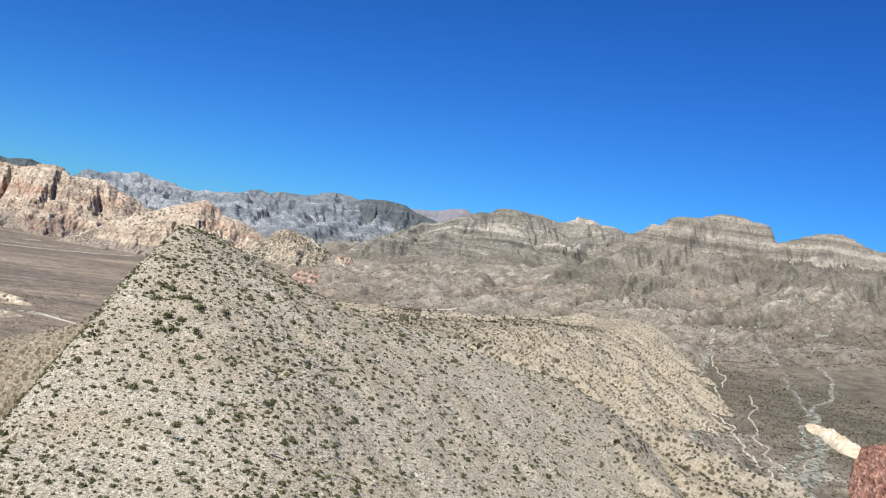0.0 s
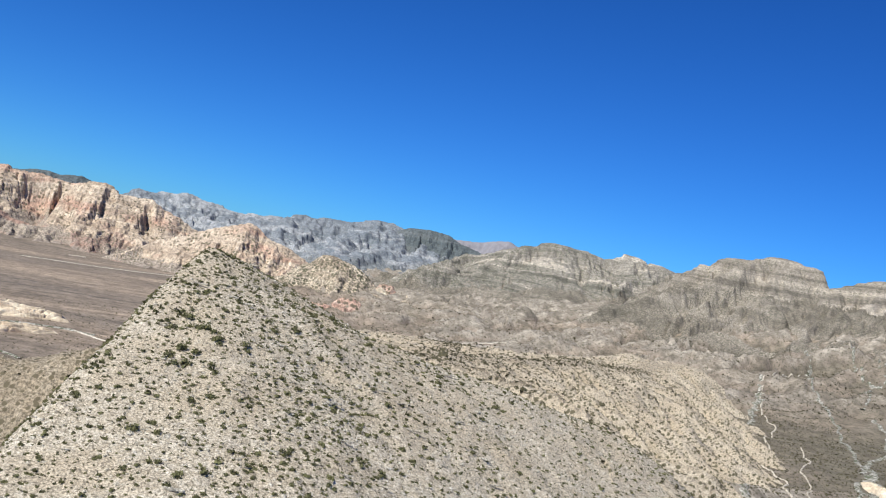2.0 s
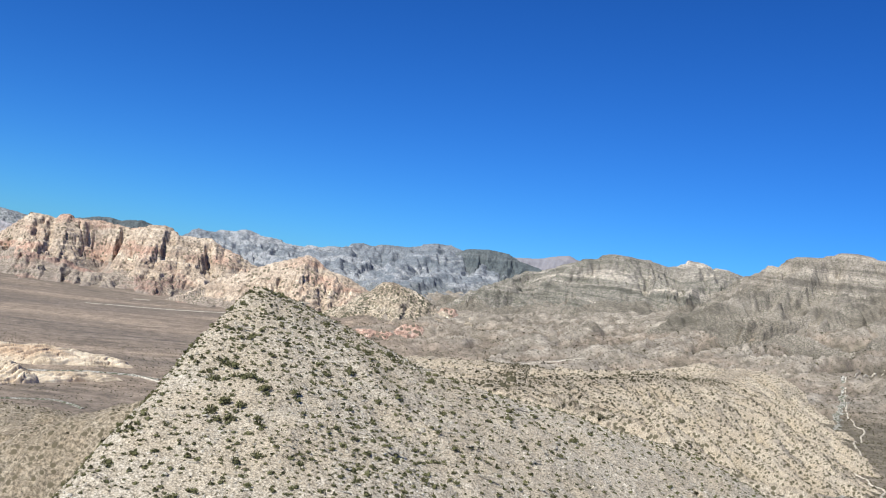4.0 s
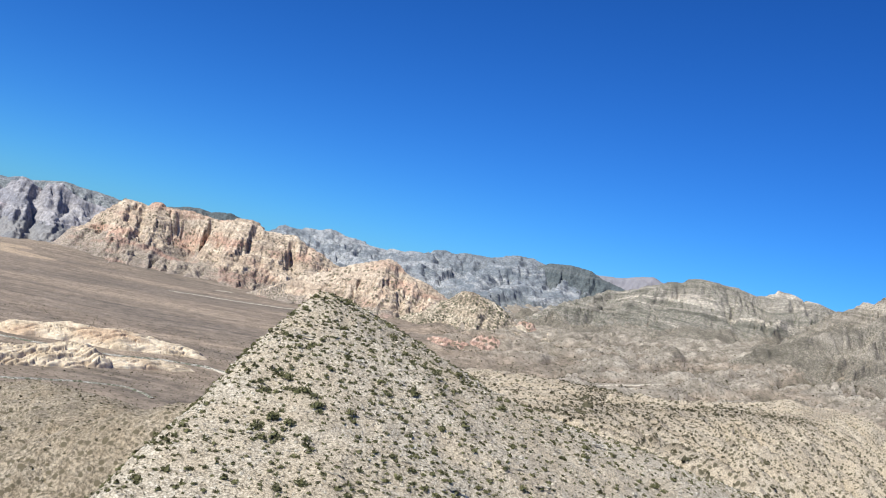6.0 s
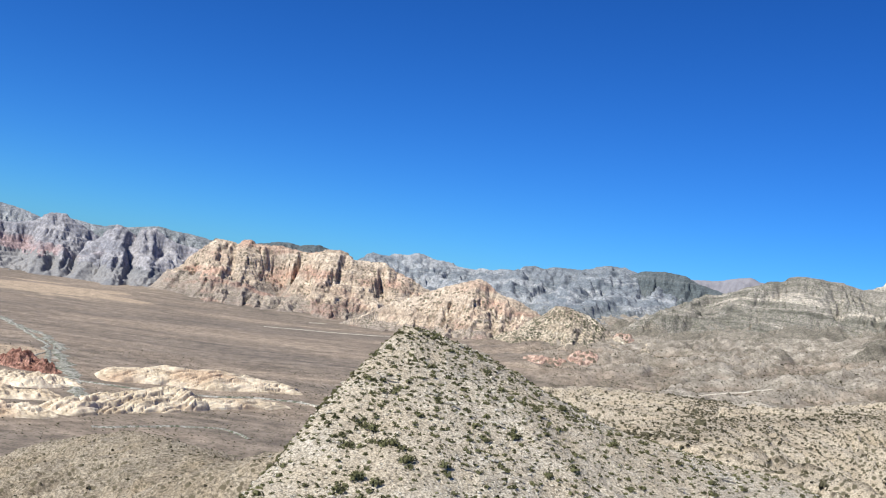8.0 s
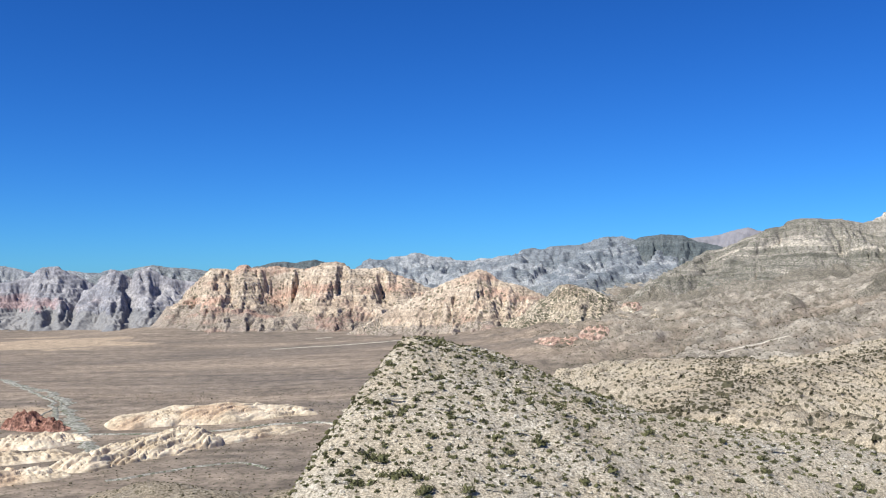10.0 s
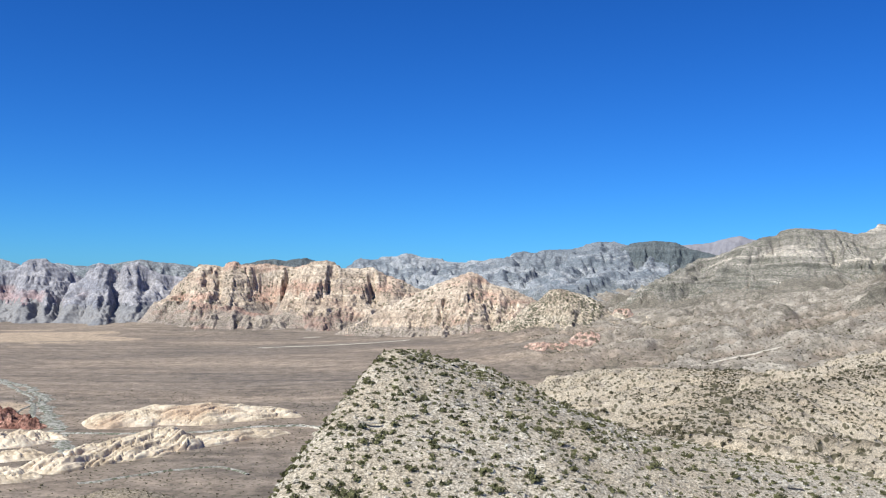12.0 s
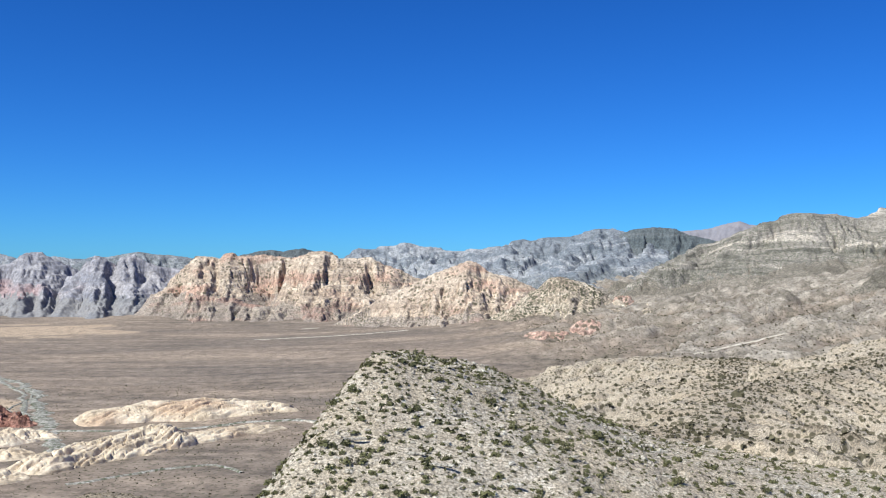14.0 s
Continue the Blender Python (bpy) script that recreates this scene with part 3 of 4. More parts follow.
    tone = 0.3 * tone - 0.6 * step(3.2, 5.8, np.log(drained)) + 0.15 * step(1.2, 0.2, np.log(drained))
    lift = step(0, 40, z - g)
    steep = (0.6 if bold else 0.25) + (0.4 if bold else 0.75) * step(cut - 0.22, cut + 0.05, (z - g) / np.maximum(c[:, 2].mean() - g, 1))
    z = z + rough * steep * lift * step(0, 30, near) * (fbm(X, Y, 50, 5, seed + 20, 0.6) + 0.5 * ridged(X, Y, 22, 4, seed + 30))
    z = z + sky_rough * lift * (0.8 * fbm(X, Y, 24, 4, seed + 33) + 0.8 * ridged(X, Y, 11, 3, seed + 36))
    blocks = 2.6 * fbm(X + 0.5 * warp * fbm(X, Y, 25, 3, seed + 70), Y, 30, 4, seed + 71, 0.6)
    floor = np.floor(blocks)
    blocks = floor + step(0.3, 0.62, blocks - floor)
    z = z + crag * steep * lift * step(2, 14, near) * (0.42 * ridged(X, Y, 10, 2, seed + 37, 0.65) + 0.75 * ridged(X, Y, 21, 2, seed + 39) + 0.9 * ridged(wx, wy, 44, 3, seed + 38) + 0.5 * blocks)
    if terrace:
        ph = (z + dip[0] * X + dip[1] * Y + 10 * fbm(X, Y, 300, 3, seed + 40)) / bed
        fl = np.floor(ph)
        z = z + lift * terrace * bed * (fl + step(0.15, 0.65, ph - fl) - ph)
    rim = step(0, 0.22 * front, front + off - V) * step(0, 60, U - us[0]) * step(0, 60, us[-1] - U) * step(0, 40, V - vs[0])
    z = g + (z - g) * rim
    share = (z - g) / np.maximum(c[:, 2].mean() - g, 1) + 0.12 * fbm(X, Y, 60, 3, seed + 60)
    z = np.where(z - g < 0.3, g - 4, z)
    return tagged(split_grid(name, X, Y, z, share > cut, material, low or material, *parts, tone=np.clip(0.8 * tone, -0.65, 0.22)), label, category)


BUTTRESS = ((0, 1), (0.05, 0.94), (0.10, 0.80), (0.19, 0.70), (0.24, 0.58), (0.42, 0.42), (0.48, 0.33), (0.72, 0.14), (1, 0))
BUFF_DOME = ((0, 1), (0.09, 0.91), (0.16, 0.78), (0.28, 0.66), (0.34, 0.54), (0.5, 0.37), (0.72, 0.17), (1, 0))
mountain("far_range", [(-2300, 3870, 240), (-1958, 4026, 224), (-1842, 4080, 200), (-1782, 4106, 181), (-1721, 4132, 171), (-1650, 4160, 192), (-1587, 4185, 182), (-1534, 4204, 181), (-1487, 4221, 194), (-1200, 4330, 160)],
         420, 120, LIME_FAR, "distant mountain range on the horizon, coloured blue-grey as if through haze", parts=("crest", "slope"), pitch=8, seed=100)
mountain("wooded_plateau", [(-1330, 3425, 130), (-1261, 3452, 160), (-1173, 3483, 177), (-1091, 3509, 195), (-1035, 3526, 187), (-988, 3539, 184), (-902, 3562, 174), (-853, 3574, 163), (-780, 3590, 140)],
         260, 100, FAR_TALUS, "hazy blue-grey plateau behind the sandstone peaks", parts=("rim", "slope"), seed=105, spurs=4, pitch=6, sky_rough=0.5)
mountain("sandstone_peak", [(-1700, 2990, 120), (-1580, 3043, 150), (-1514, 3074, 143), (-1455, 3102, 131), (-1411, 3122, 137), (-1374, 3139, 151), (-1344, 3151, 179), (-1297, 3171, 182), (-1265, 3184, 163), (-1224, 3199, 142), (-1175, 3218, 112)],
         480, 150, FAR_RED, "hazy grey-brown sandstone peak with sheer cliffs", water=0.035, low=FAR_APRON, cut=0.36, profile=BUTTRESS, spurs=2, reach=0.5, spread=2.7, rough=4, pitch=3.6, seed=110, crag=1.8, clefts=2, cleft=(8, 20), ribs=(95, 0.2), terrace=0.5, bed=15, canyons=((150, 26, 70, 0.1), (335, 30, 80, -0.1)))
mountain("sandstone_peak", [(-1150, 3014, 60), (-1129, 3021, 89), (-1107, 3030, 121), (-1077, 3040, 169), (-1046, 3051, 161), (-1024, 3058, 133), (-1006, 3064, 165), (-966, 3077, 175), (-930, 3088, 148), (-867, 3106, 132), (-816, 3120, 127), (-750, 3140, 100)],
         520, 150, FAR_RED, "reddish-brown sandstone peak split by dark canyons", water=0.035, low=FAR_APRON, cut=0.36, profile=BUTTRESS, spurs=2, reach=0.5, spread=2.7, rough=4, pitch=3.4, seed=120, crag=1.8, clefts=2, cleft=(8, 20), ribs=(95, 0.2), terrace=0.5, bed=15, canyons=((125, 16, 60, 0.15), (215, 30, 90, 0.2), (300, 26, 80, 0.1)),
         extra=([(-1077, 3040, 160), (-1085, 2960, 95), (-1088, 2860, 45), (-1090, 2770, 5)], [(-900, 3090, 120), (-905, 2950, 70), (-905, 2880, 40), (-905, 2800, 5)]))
mountain("wooded_plateau", [(-760, 3290, 140), (-685, 3304, 178), (-639, 3313, 190), (-584, 3323, 199), (-547, 3329, 195), (-481, 3339, 204), (-434, 3346, 193), (-395, 3351, 183), (-330, 3360, 150)],
         260, 100, DARK, "dark wooded plateau rim behind the sandstone cliffs", parts=("rim", "slope"), seed=130, spurs=3)
mountain("sandstone_escarpment", [(-755, 2567, 30), (-739, 2571, 59), (-719, 2576, 97), (-692, 2584, 122), (-672, 2589, 141), (-651, 2594, 159), (-616, 2603, 159), (-594, 2608, 152), (-586, 2609, 164), (-566, 2614, 172), (-551, 2617, 162), (-522, 2623, 164), (-478, 2631, 165), (-434, 2639, 162), (-411, 2642, 158), (-380, 2647, 164)],
         420, 160, SANDSTONE, "buff and red sandstone escarpment with a talus-skirted promontory", water=0.035, low=APRON, cut=0.36, profile=BUTTRESS, spurs=0, spread=2.4, rough=3.5, pitch=2.3, seed=140, ribs=(85, 0.2), crag=1.5, clefts=2, cleft=(6, 18), terrace=0.55, bed=12, canyons=((275, 40, 190, 0.1), (345, 16, 110, -0.1), (60, 12, 60, 0.0)),
         extra=([(-640, 2597, 120), (-636, 2540, 90), (-632, 2480, 80), (-628, 2420, 52), (-620, 2330, 14), (-612, 2270, -2)], [(-566, 2614, 150), (-545, 2545, 104), (-520, 2490, 70), (-505, 2440, 34), (-498, 2390, 8)], [(-700, 2582, 105), (-712, 2520, 72), (-716, 2450, 30), (-718, 2390, 2)]))
mountain("sandstone_escarpment", [(-405, 2622, 140), (-394, 2625, 159), (-364, 2629, 170), (-342, 2632, 175), (-320, 2635, 179), (-297, 2637, 169), (-278, 2639, 157), (-236, 2643, 156), (-198, 2646, 160), (-160, 2649, 140), (-129, 2650, 131), (-95, 2652, 115), (-55, 2653, 96), (-13, 2654, 72), (40, 2656, 40)],
         420, 160, SANDSTONE, "broad buff sandstone massif with ledges and a pale apron", water=0.035, low=APRON, cut=0.24, profile=BUFF_DOME, spurs=0, spread=2.4, rough=3, pitch=2.3, seed=145, ribs=(85, 0.15), terrace=0.6, bed=10, crag=1.3, clefts=2, cleft=(5, 14), canyons=((205, 13, 80, 0.08), (112, 9, 50, -0.2)),
         extra=([(-320, 2635, 165), (-330, 2560, 122), (-345, 2480, 78), (-355, 2400, 34), (-362, 2340, 4)], [(-250, 2642, 140), (-262, 2560, 96), (-270, 2470, 52), (-275, 2390, 10)], [(-150, 2650, 126), (-140, 2570, 84), (-130, 2490, 46), (-125, 2400, 10)]))
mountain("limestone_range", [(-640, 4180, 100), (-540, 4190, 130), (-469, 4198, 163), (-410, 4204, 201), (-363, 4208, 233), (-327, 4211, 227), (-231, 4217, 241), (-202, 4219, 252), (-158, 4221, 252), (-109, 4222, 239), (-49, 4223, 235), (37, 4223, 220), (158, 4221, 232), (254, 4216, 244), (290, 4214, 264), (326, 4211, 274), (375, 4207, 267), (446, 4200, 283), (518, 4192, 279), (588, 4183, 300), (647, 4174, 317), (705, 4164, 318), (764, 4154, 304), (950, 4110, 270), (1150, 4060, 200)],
         1250, 120, LIME_FAR, "folded limestone range with pale bands, blue-grey haze put into its colour", water=0.08, low=FAR_TALUS, cut=0.22, spurs=13, spread=3.6, reach=1.0, rough=6, bold=True, terrace=0.4, bed=26, dip=(0.10, 0.04), warp=40, ribs=(120, 0.34), crag=1.6, pitch=6, seed=150)
mountain("wooded_plateau", [(690, 4095, 270), (728, 4089, 289), (762, 4083, 308), (853, 4066, 319), (942, 4046, 313), (986, 4035, 290), (1073, 4013, 270), (1148, 3993, 248), (1230, 3970, 200)],
         260, 60, DARK, "dark wooded shoulder of the limestone range", seed=155, spurs=4, pitch=5, spread=1.9, parts=("rim", "slope"), sky_rough=0.6)
mountain("pink_peak", [(800, 4560, 250), (999, 4515, 301), (1060, 4501, 323), (1193, 4468, 334), (1265, 4448, 355), (1319, 4432, 368), (1359, 4420, 351), (1417, 4402, 346), (1541, 4360, 331), (1655, 4320, 290)],
         300, 50, PINK, "pale pink bare peak far behind the range", parts=("summit", "slope"), seed=160, crag=0.6, rough=2, sky_rough=0.4, pitch=8, spurs=4)
mountain("sandstone_hill", [(-200, 2094, -4), (-155, 2098, 26), (-125, 2100, 53), (-102, 2101, 73), (-54, 2103, 101), (-6, 2104, 122), (19, 2103, 133), (49, 2103, 143), (67, 2102, 140), (92, 2102, 121), (140, 2099, 107), (177, 2096, 90), (213, 2093, 72), (270, 2085, 40)],
         300, 160, SANDSTONE, "rugged buff and pink sandstone hill", water=0.035, low=APRON, cut=0.22, parts=("crag", "talus"), ribs=(70, 0.24), spurs=6, spread=2.3, reach=0.6, rough=3, pitch=1.9, seed=170, profile=BUFF_DOME, warp=14, crag=1.5, terrace=0.4, bed=7, clefts=4, cleft=(5, 12))
mountain("rocky_knoll", [(60, 1873, 4), (92, 1871, 20), (126, 1869, 46), (169, 1866, 80), (195, 1863, 106), (216, 1861, 111), (243, 1858, 103), (275, 1853, 93), (304, 1849, 72), (345, 1845, 45)],
         240, 120, KNOLL, "rounded buff knoll dotted with dark junipers", water=0.035, parts=("summit", "lower_slope"), ribs=(36, 0.16), spurs=4, spread=2.3, rough=2.5, pitch=1.7, seed=180, profile=DOME, warp=8, terrace=0.25, bed=6,
         extra=([(195, 1863, 100), (150, 1800, 62), (110, 1750, 30), (85, 1720, 10)],))
mountain("limestone_ridge", [(430, 2600, 60), (499, 2576, 96), (538, 2551, 123), (576, 2526, 147), (607, 2502, 170), (631, 2444, 192), (667, 2383, 200), (703, 2320, 222), (740, 2260, 238), (765, 2200, 250), (779, 2177, 253), (802, 2180, 255), (826, 2182, 252), (863, 2179, 253), (901, 2175, 243), (934, 2172, 247), (954, 2175, 262), (988, 2171, 262), (1014, 2171, 252), (1050, 2165, 257), (1074, 2165, 251), (1103, 2162, 242), (1250, 2120, 210)],
         560, 150, LIME, "grey limestone ridge with tilted pale and dark bands", low=TALUS, cut=0.2, spurs=9, spread=2.5, reach=0.75, rough=3.5, terrace=0.55, bed=17, bold=True, dip=(0.14, 0.05), warp=26, ribs=(85, 0.32), crag=1.6, pitch=3.4, seed=190)
mountain("limestone_mesa", [(878, 1793, 187), (897, 1773, 212), (917, 1753, 228), (932, 1736, 243), (935, 1723, 248), (943, 1709, 245), (956, 1691, 264), (991, 1662, 270), (1005, 1643, 274), (1023, 1622, 282), (1041, 1600, 283), (1064, 1575, 275), (1077, 1555, 274), (1080, 1542, 267), (1084, 1528, 245), (1091, 1512, 232)],
         520, 120, CLIFF, "flat-topped limestone mesa with banded cliffs above talus", low=TALUS, cut=0.52, profile=MESA, spurs=7, spread=2.3, reach=0.85, bold=True, rough=3.5, terrace=0.5, bed=9, dip=(0.05, 0.0), ribs=(55, 0.3), warp=14, crag=1.6, pitch=2.6, seed=200, canyons=((330, 22, 50, 0.1),))
mountain("limestone_mesa", [(1104, 1564, 227), (1116, 1547, 242), (1128, 1531, 250), (1148, 1508, 261), (1176, 1480, 271), (1188, 1462, 271), (1200, 1444, 265), (1212, 1426, 257), (1224, 1407, 247), (1233, 1391, 240), (1267, 1352, 225), (1330, 1240, 220), (1450, 1080, 200)],
         420, 120, CLIFF, "banded limestone mesa with dark gullied talus", low=TALUS, cut=0.52, profile=MESA, spurs=7, spread=2.2, reach=0.85, bold=True, rough=3.5, terrace=0.5, bed=9, dip=(-0.06, 0.0), ribs=(55, 0.3), warp=14, crag=1.6, pitch=2.6, seed=210)


# ---- sandstone outcrops on the valley floor ----
def outcrop(name, a, b, wide, high, material, label, skew=0.6, folds=10.0, seed=0, pitch=0.6, hump=((0, 0.3), (0.3, 1), (0.7, 0.7), (1, 0.15)), skirt=1.2, lump=0.0, category="rock outcrop"):
    """A whaleback of bare rock: oblique folds and shelves across a low long back."""
    ax, ay, bx, by = *a, *b
    size = math.hypot(bx - ax, by - ay)
    t = np.array((bx - ax, by - ay)) / size
    n = np.array((t[1], -t[0]))
    n = n if n[1] < 0 else -n
    U, V = np.meshgrid(np.arange(-6, size + 6, pitch), np.arange(-wide, wide, pitch))
    X, Y = ax + t[0] * U + n[0] * V, ay + t[1] * U + n[1] * V
    q = np.clip(U / size, 0, 1)
    body = np.interp(q, *np.array(hump).T)
    edge = wide * (0.5 + 0.5 * body) * (1 + 0.30 * fbm(X, Y, 40, 3, seed))
    across = np.clip(1 - (np.abs(V + 0.15 * wide) / edge) ** 2, -1, 1)
    ends = np.clip(U / 14, -0.3, 1) * np.clip((size - U) / 14, -0.3, 1)
    z = high * body * np.sign(across) * np.abs(across) ** 0.85 * np.clip(ends, 0, 1) * step(0, 0.15 * wide, wide - np.abs(V))
    wav = 2.5 * fbm(X, Y, 40, 3, seed + 3)
    f, e = U * math.cos(skew) + V * math.sin(skew) + wav, U * math.sin(skew) - V * math.cos(skew)
    live, body_z = step(0, 2.5, z), z
    if lump:
        z = np.maximum(z + live * high * lump * (ridged(X, Y, 26, 4, seed + 41, 0.6) + 0.4 * billow(X, Y, 9, 2, seed + 46)), 0.2)
    z = z + live * 0.16 * high * fbm(X, Y, 30, 3, seed + 8)
    for size_f, turn_f, deep in ((folds, 0.0, 0.24), (folds * 0.43, 0.12, 0.14), (folds * 0.19, -0.15, 0.06)):
        ph = (f + turn_f * e + 0.1 * folds * fbm(X, Y, 16, 2, seed + 17)) / size_f
        fr = ph - np.floor(ph)
        lot = 0.35 + 0.65 * grain(np.floor(ph), np.floor(e / 40.0), seed)
        z = z + live * deep * high * lot * (step(0, 0.9, fr) * step(1.0, 0.9, fr) - 0.4)
    crack = np.minimum(np.abs(perlin((f + 0.15 * e) / 7.0, e / 55.0, seed + 23)), np.abs(perlin((f - 0.1 * e) / 4.5, e / 34.0, seed + 29)))
    z = z - live * 0.26 * high * step(0.075, 0.0, crack)
    ph = (z + 0.15 * f + 0.7 * fbm(X, Y, 22, 3, seed + 13)) / 1.6
    fl = np.floor(ph)
    z = z + live * 0.12 * (fl + step(0.45, 0.8, ph - fl) - ph)
    g = plain(X, Y)
    return tagged(new(name, grid_mesh(name, X, Y, g - skirt + (np.maximum(z, 0.1) + skirt) * step(0, 0.8, body_z), material)), label, category)


outcrop("slickrock_outcrop", (-278, 742), (-120, 818), 34, 11, SLICK, "long cream sandstone slickrock outcrop with swirling folds", skew=1.22, seed=301, folds=9, hump=((0, 0.35), (0.25, 0.85), (0.55, 1), (0.75, 0.6), (1, 0.35)))
outcrop("slickrock_outcrop", (-236, 548), (-170, 672), 25, 12, SLICK, "humped cream sandstone outcrop beside a dry wash", seed=311, skew=1.5, folds=9, hump=((0, 0.35), (0.4, 0.7), (0.8, 1), (1, 0.5)))
outcrop("slickrock_outcrop", (-182, 640), (-112, 724), 13, 6.5, SLICK, "low cream sandstone fin tapering along the wash", skew=1.5, folds=7, seed=321)
outcrop("slickrock_outcrop", (-325, 640), (-262, 690), 26, 5, SLICK, "broken cream sandstone ledges with scrub between", seed=331, skew=1.22, folds=7, lump=0.6)
outcrop("slickrock_outcrop", (-315, 585), (-245, 615), 22, 4.5, SLICK, "low broken cream sandstone ledges", seed=341, skew=1.22, folds=6, lump=0.6)
outcrop("slickrock_outcrop", (-275, 508), (-222, 545), 18, 5, SLICK, "low cream sandstone slab at the foot of the spur", seed=345, skew=1.22, folds=6, lump=0.5)
outcrop("red_rock_outcrop", (-365, 758), (-300, 728), 15, 9, RUST, "rust-red sandstone knob at the edge of the wash", seed=351, folds=6, lump=0.5)
outcrop("red_rock_outcrop", (366, 280), (488, 426), 36, 11, RUST, "rust-red lumpy sandstone outcrop beside a dry wash", seed=361, folds=11, skew=0.5, lump=0.6, hump=((0, 0.6), (0.4, 1), (0.7, 0.75), (1, 0.3)))
outcrop("slickrock_outcrop", (446, 420), (506, 562), 11, 5, SLICK, "pale cream sandstone rim along the red outcrop", seed=371, folds=7, lump=0.45)
outcrop("red_rock_outcrop", (108, 1358), (178, 1380), 16, 6, PINKRED, "low orange-pink sandstone outcrop on the valley floor", seed=381, folds=8, pitch=1.3, skirt=7)
outcrop("red_rock_outcrop", (172, 1388), (226, 1402), 13, 5, PINKRED, "small salmon sandstone ledge on the valley floor", seed=385, folds=8, pitch=1.3, skirt=7)
outcrop("red_rock_outcrop", (300, 1838), (352, 1826), 16, 17, PINKRED, "salmon-pink bare rock at the foot of the knoll", seed=391, folds=9, pitch=1.3, skirt=7)


# ---- tracks and dry washes ----
def strip(name, points, width, material, label, category, seed=0, lift=0.75, ragged=0.5, over=plain):
    c = np.array(points, float)
    run = np.r_[0, np.cumsum(np.hypot(*np.diff(c, axis=0).T))]
    s = np.arange(0, run[-1], 3.0)
    x, y = np.interp(s, run, c[:, 0]), np.interp(s, run, c[:, 1])
    k = np.hanning(13) / np.hanning(13).sum()
    x, y = (np.convolve(np.pad(q, 6, mode='edge'), k, mode='valid') for q in (x, y))
    x, y = x + 5.5 * fbm(s, s * 0, 60, 2, seed), y + 5.5 * fbm(s, s * 0 + 9, 60, 2, seed + 4)
    tx, ty = np.gradient(x), np.gradient(y)
    ln = np.hypot(tx, ty) + 1e-6
    e = np.linspace(-1, 1, 7)[:, None]
    w = 0.62 * width * (1 + ragged * fbm(s[None, :], 20 * np.sign(e), 14, 3, seed + 7))
    X, Y = x - ty / ln * w * e, y + tx / ln * w * e
    return tagged(new(name, grid_mesh(name, X, Y, over(X, Y) + lift * (1 - 1.5 * e ** 2), material)), label, category, kind="structure")


strip("dirt_road", [(a, b) for a, b, c in ROAD_LINE], 6.5, TRACK, "pale dusty dirt road across the valley floor", "road", seed=1, ragged=0.2)
strip("dirt_road", [(-116, 757), (-88, 730), (-50, 680), (-20, 640)], 3.5, TRACK, "pale dirt track leading to the rocks", "road", seed=2, ragged=0.2)
strip("dirt_road", [(-330, 1700), (-230, 1730), (-150, 1760), (-60, 1790)], 5, TRACK, "thin pale dirt road on the far valley floor", "road", seed=21, ragged=0.2)
strip("dirt_road", [(-290, 2005), (-268, 2012), (-250, 2010)], 16, TRACK, "pale cleared patch on the far valley floor", "clearing", seed=22, ragged=0.5)
strip("dry_wash", [(-640, 1290), (-571, 1196), (-505, 1110), (-451, 1043), (-390, 946), (-343, 841), (-294, 736), (-260, 657), (-229, 600)], 11, GRAVEL, "pale gravel wash threaded with grey-green scrub", "dry wash", seed=3, ragged=0.9)
strip("dry_wash", [(-560, 1190), (-470, 1050), (-405, 950), (-352, 830), (-306, 740)], 5, GRAVEL, "narrow braid of the gravel wash", "dry wash", seed=31, ragged=0.9)
strip("dry_wash", [(-382, 926), (-366, 843), (-336, 751)], 2.5, GRAVEL, "thin pale side channel over the flats", "dry wash", seed=32)
strip("dry_wash", [(-282, 712), (-243, 710), (-201, 713), (-156, 738), (-116, 757), (-88, 742)], 6.5, GRAVEL, "pale gravel wash between the slickrock outcrops", "dry wash", seed=5)
strip("dry_wash", [(-200, 520), (-159, 561), (-129, 576), (-110, 545)], 3.5, GRAVEL, "narrow pale wash winding past the outcrops", "dry wash", seed=6)
FAN = "pale boulder-strewn wash winding down the fan"
strip("dry_wash", [(933, 1333), (866, 1205), (755, 1021), (714, 931), (674, 846), (630, 766), (581, 677), (530, 594)], 3.6, GRAVEL, FAN, "dry wash", seed=7, ragged=0.8)
strip("dry_wash", [(545, 620), (530, 594), (489, 526), (435, 450), (358, 355), (325, 317), (280, 263)], 9.0, GRAVEL, "broad pale braided wash below the red rocks", "dry wash", seed=8, ragged=0.95)
strip("dry_wash", [(500, 560), (452, 492), (400, 420), (345, 362), (300, 310)], 4.0, GRAVEL, "side braid of the pale wash", "dry wash", seed=18, ragged=0.95)
strip("dry_wash", [(974, 1288), (943, 1203), (890, 1111), (876, 1062), (901, 1076), (935, 1122), (964, 1176)], 3.6, GRAVEL, FAN, "dry wash", seed=12, ragged=0.7)
strip("dry_wash", [(866, 1049), (834, 1030), (803, 967), (755, 916)], 3.0, GRAVEL, FAN, "dry wash", seed=16, ragged=0.7)
strip("dry_wash", [(752, 885), (736, 861), (709, 806), (671, 751), (613, 690), (555, 632), (520, 580)], 4.5, GRAVEL, "pale gravel wash bending towards the red rocks", "dry wash", seed=13, ragged=0.6)
strip("dirt_track", [(843, 1182), (784, 1130), (701, 1041), (642, 951), (594, 861), (570, 795), (502, 699), (467, 633), (432, 584), (412, 534), (373, 458), (351, 406), (322, 345), (297, 293)], 1.7, TRACK, "narrow tan footpath winding up the fan", "footpath", seed=10, ragged=0.3)
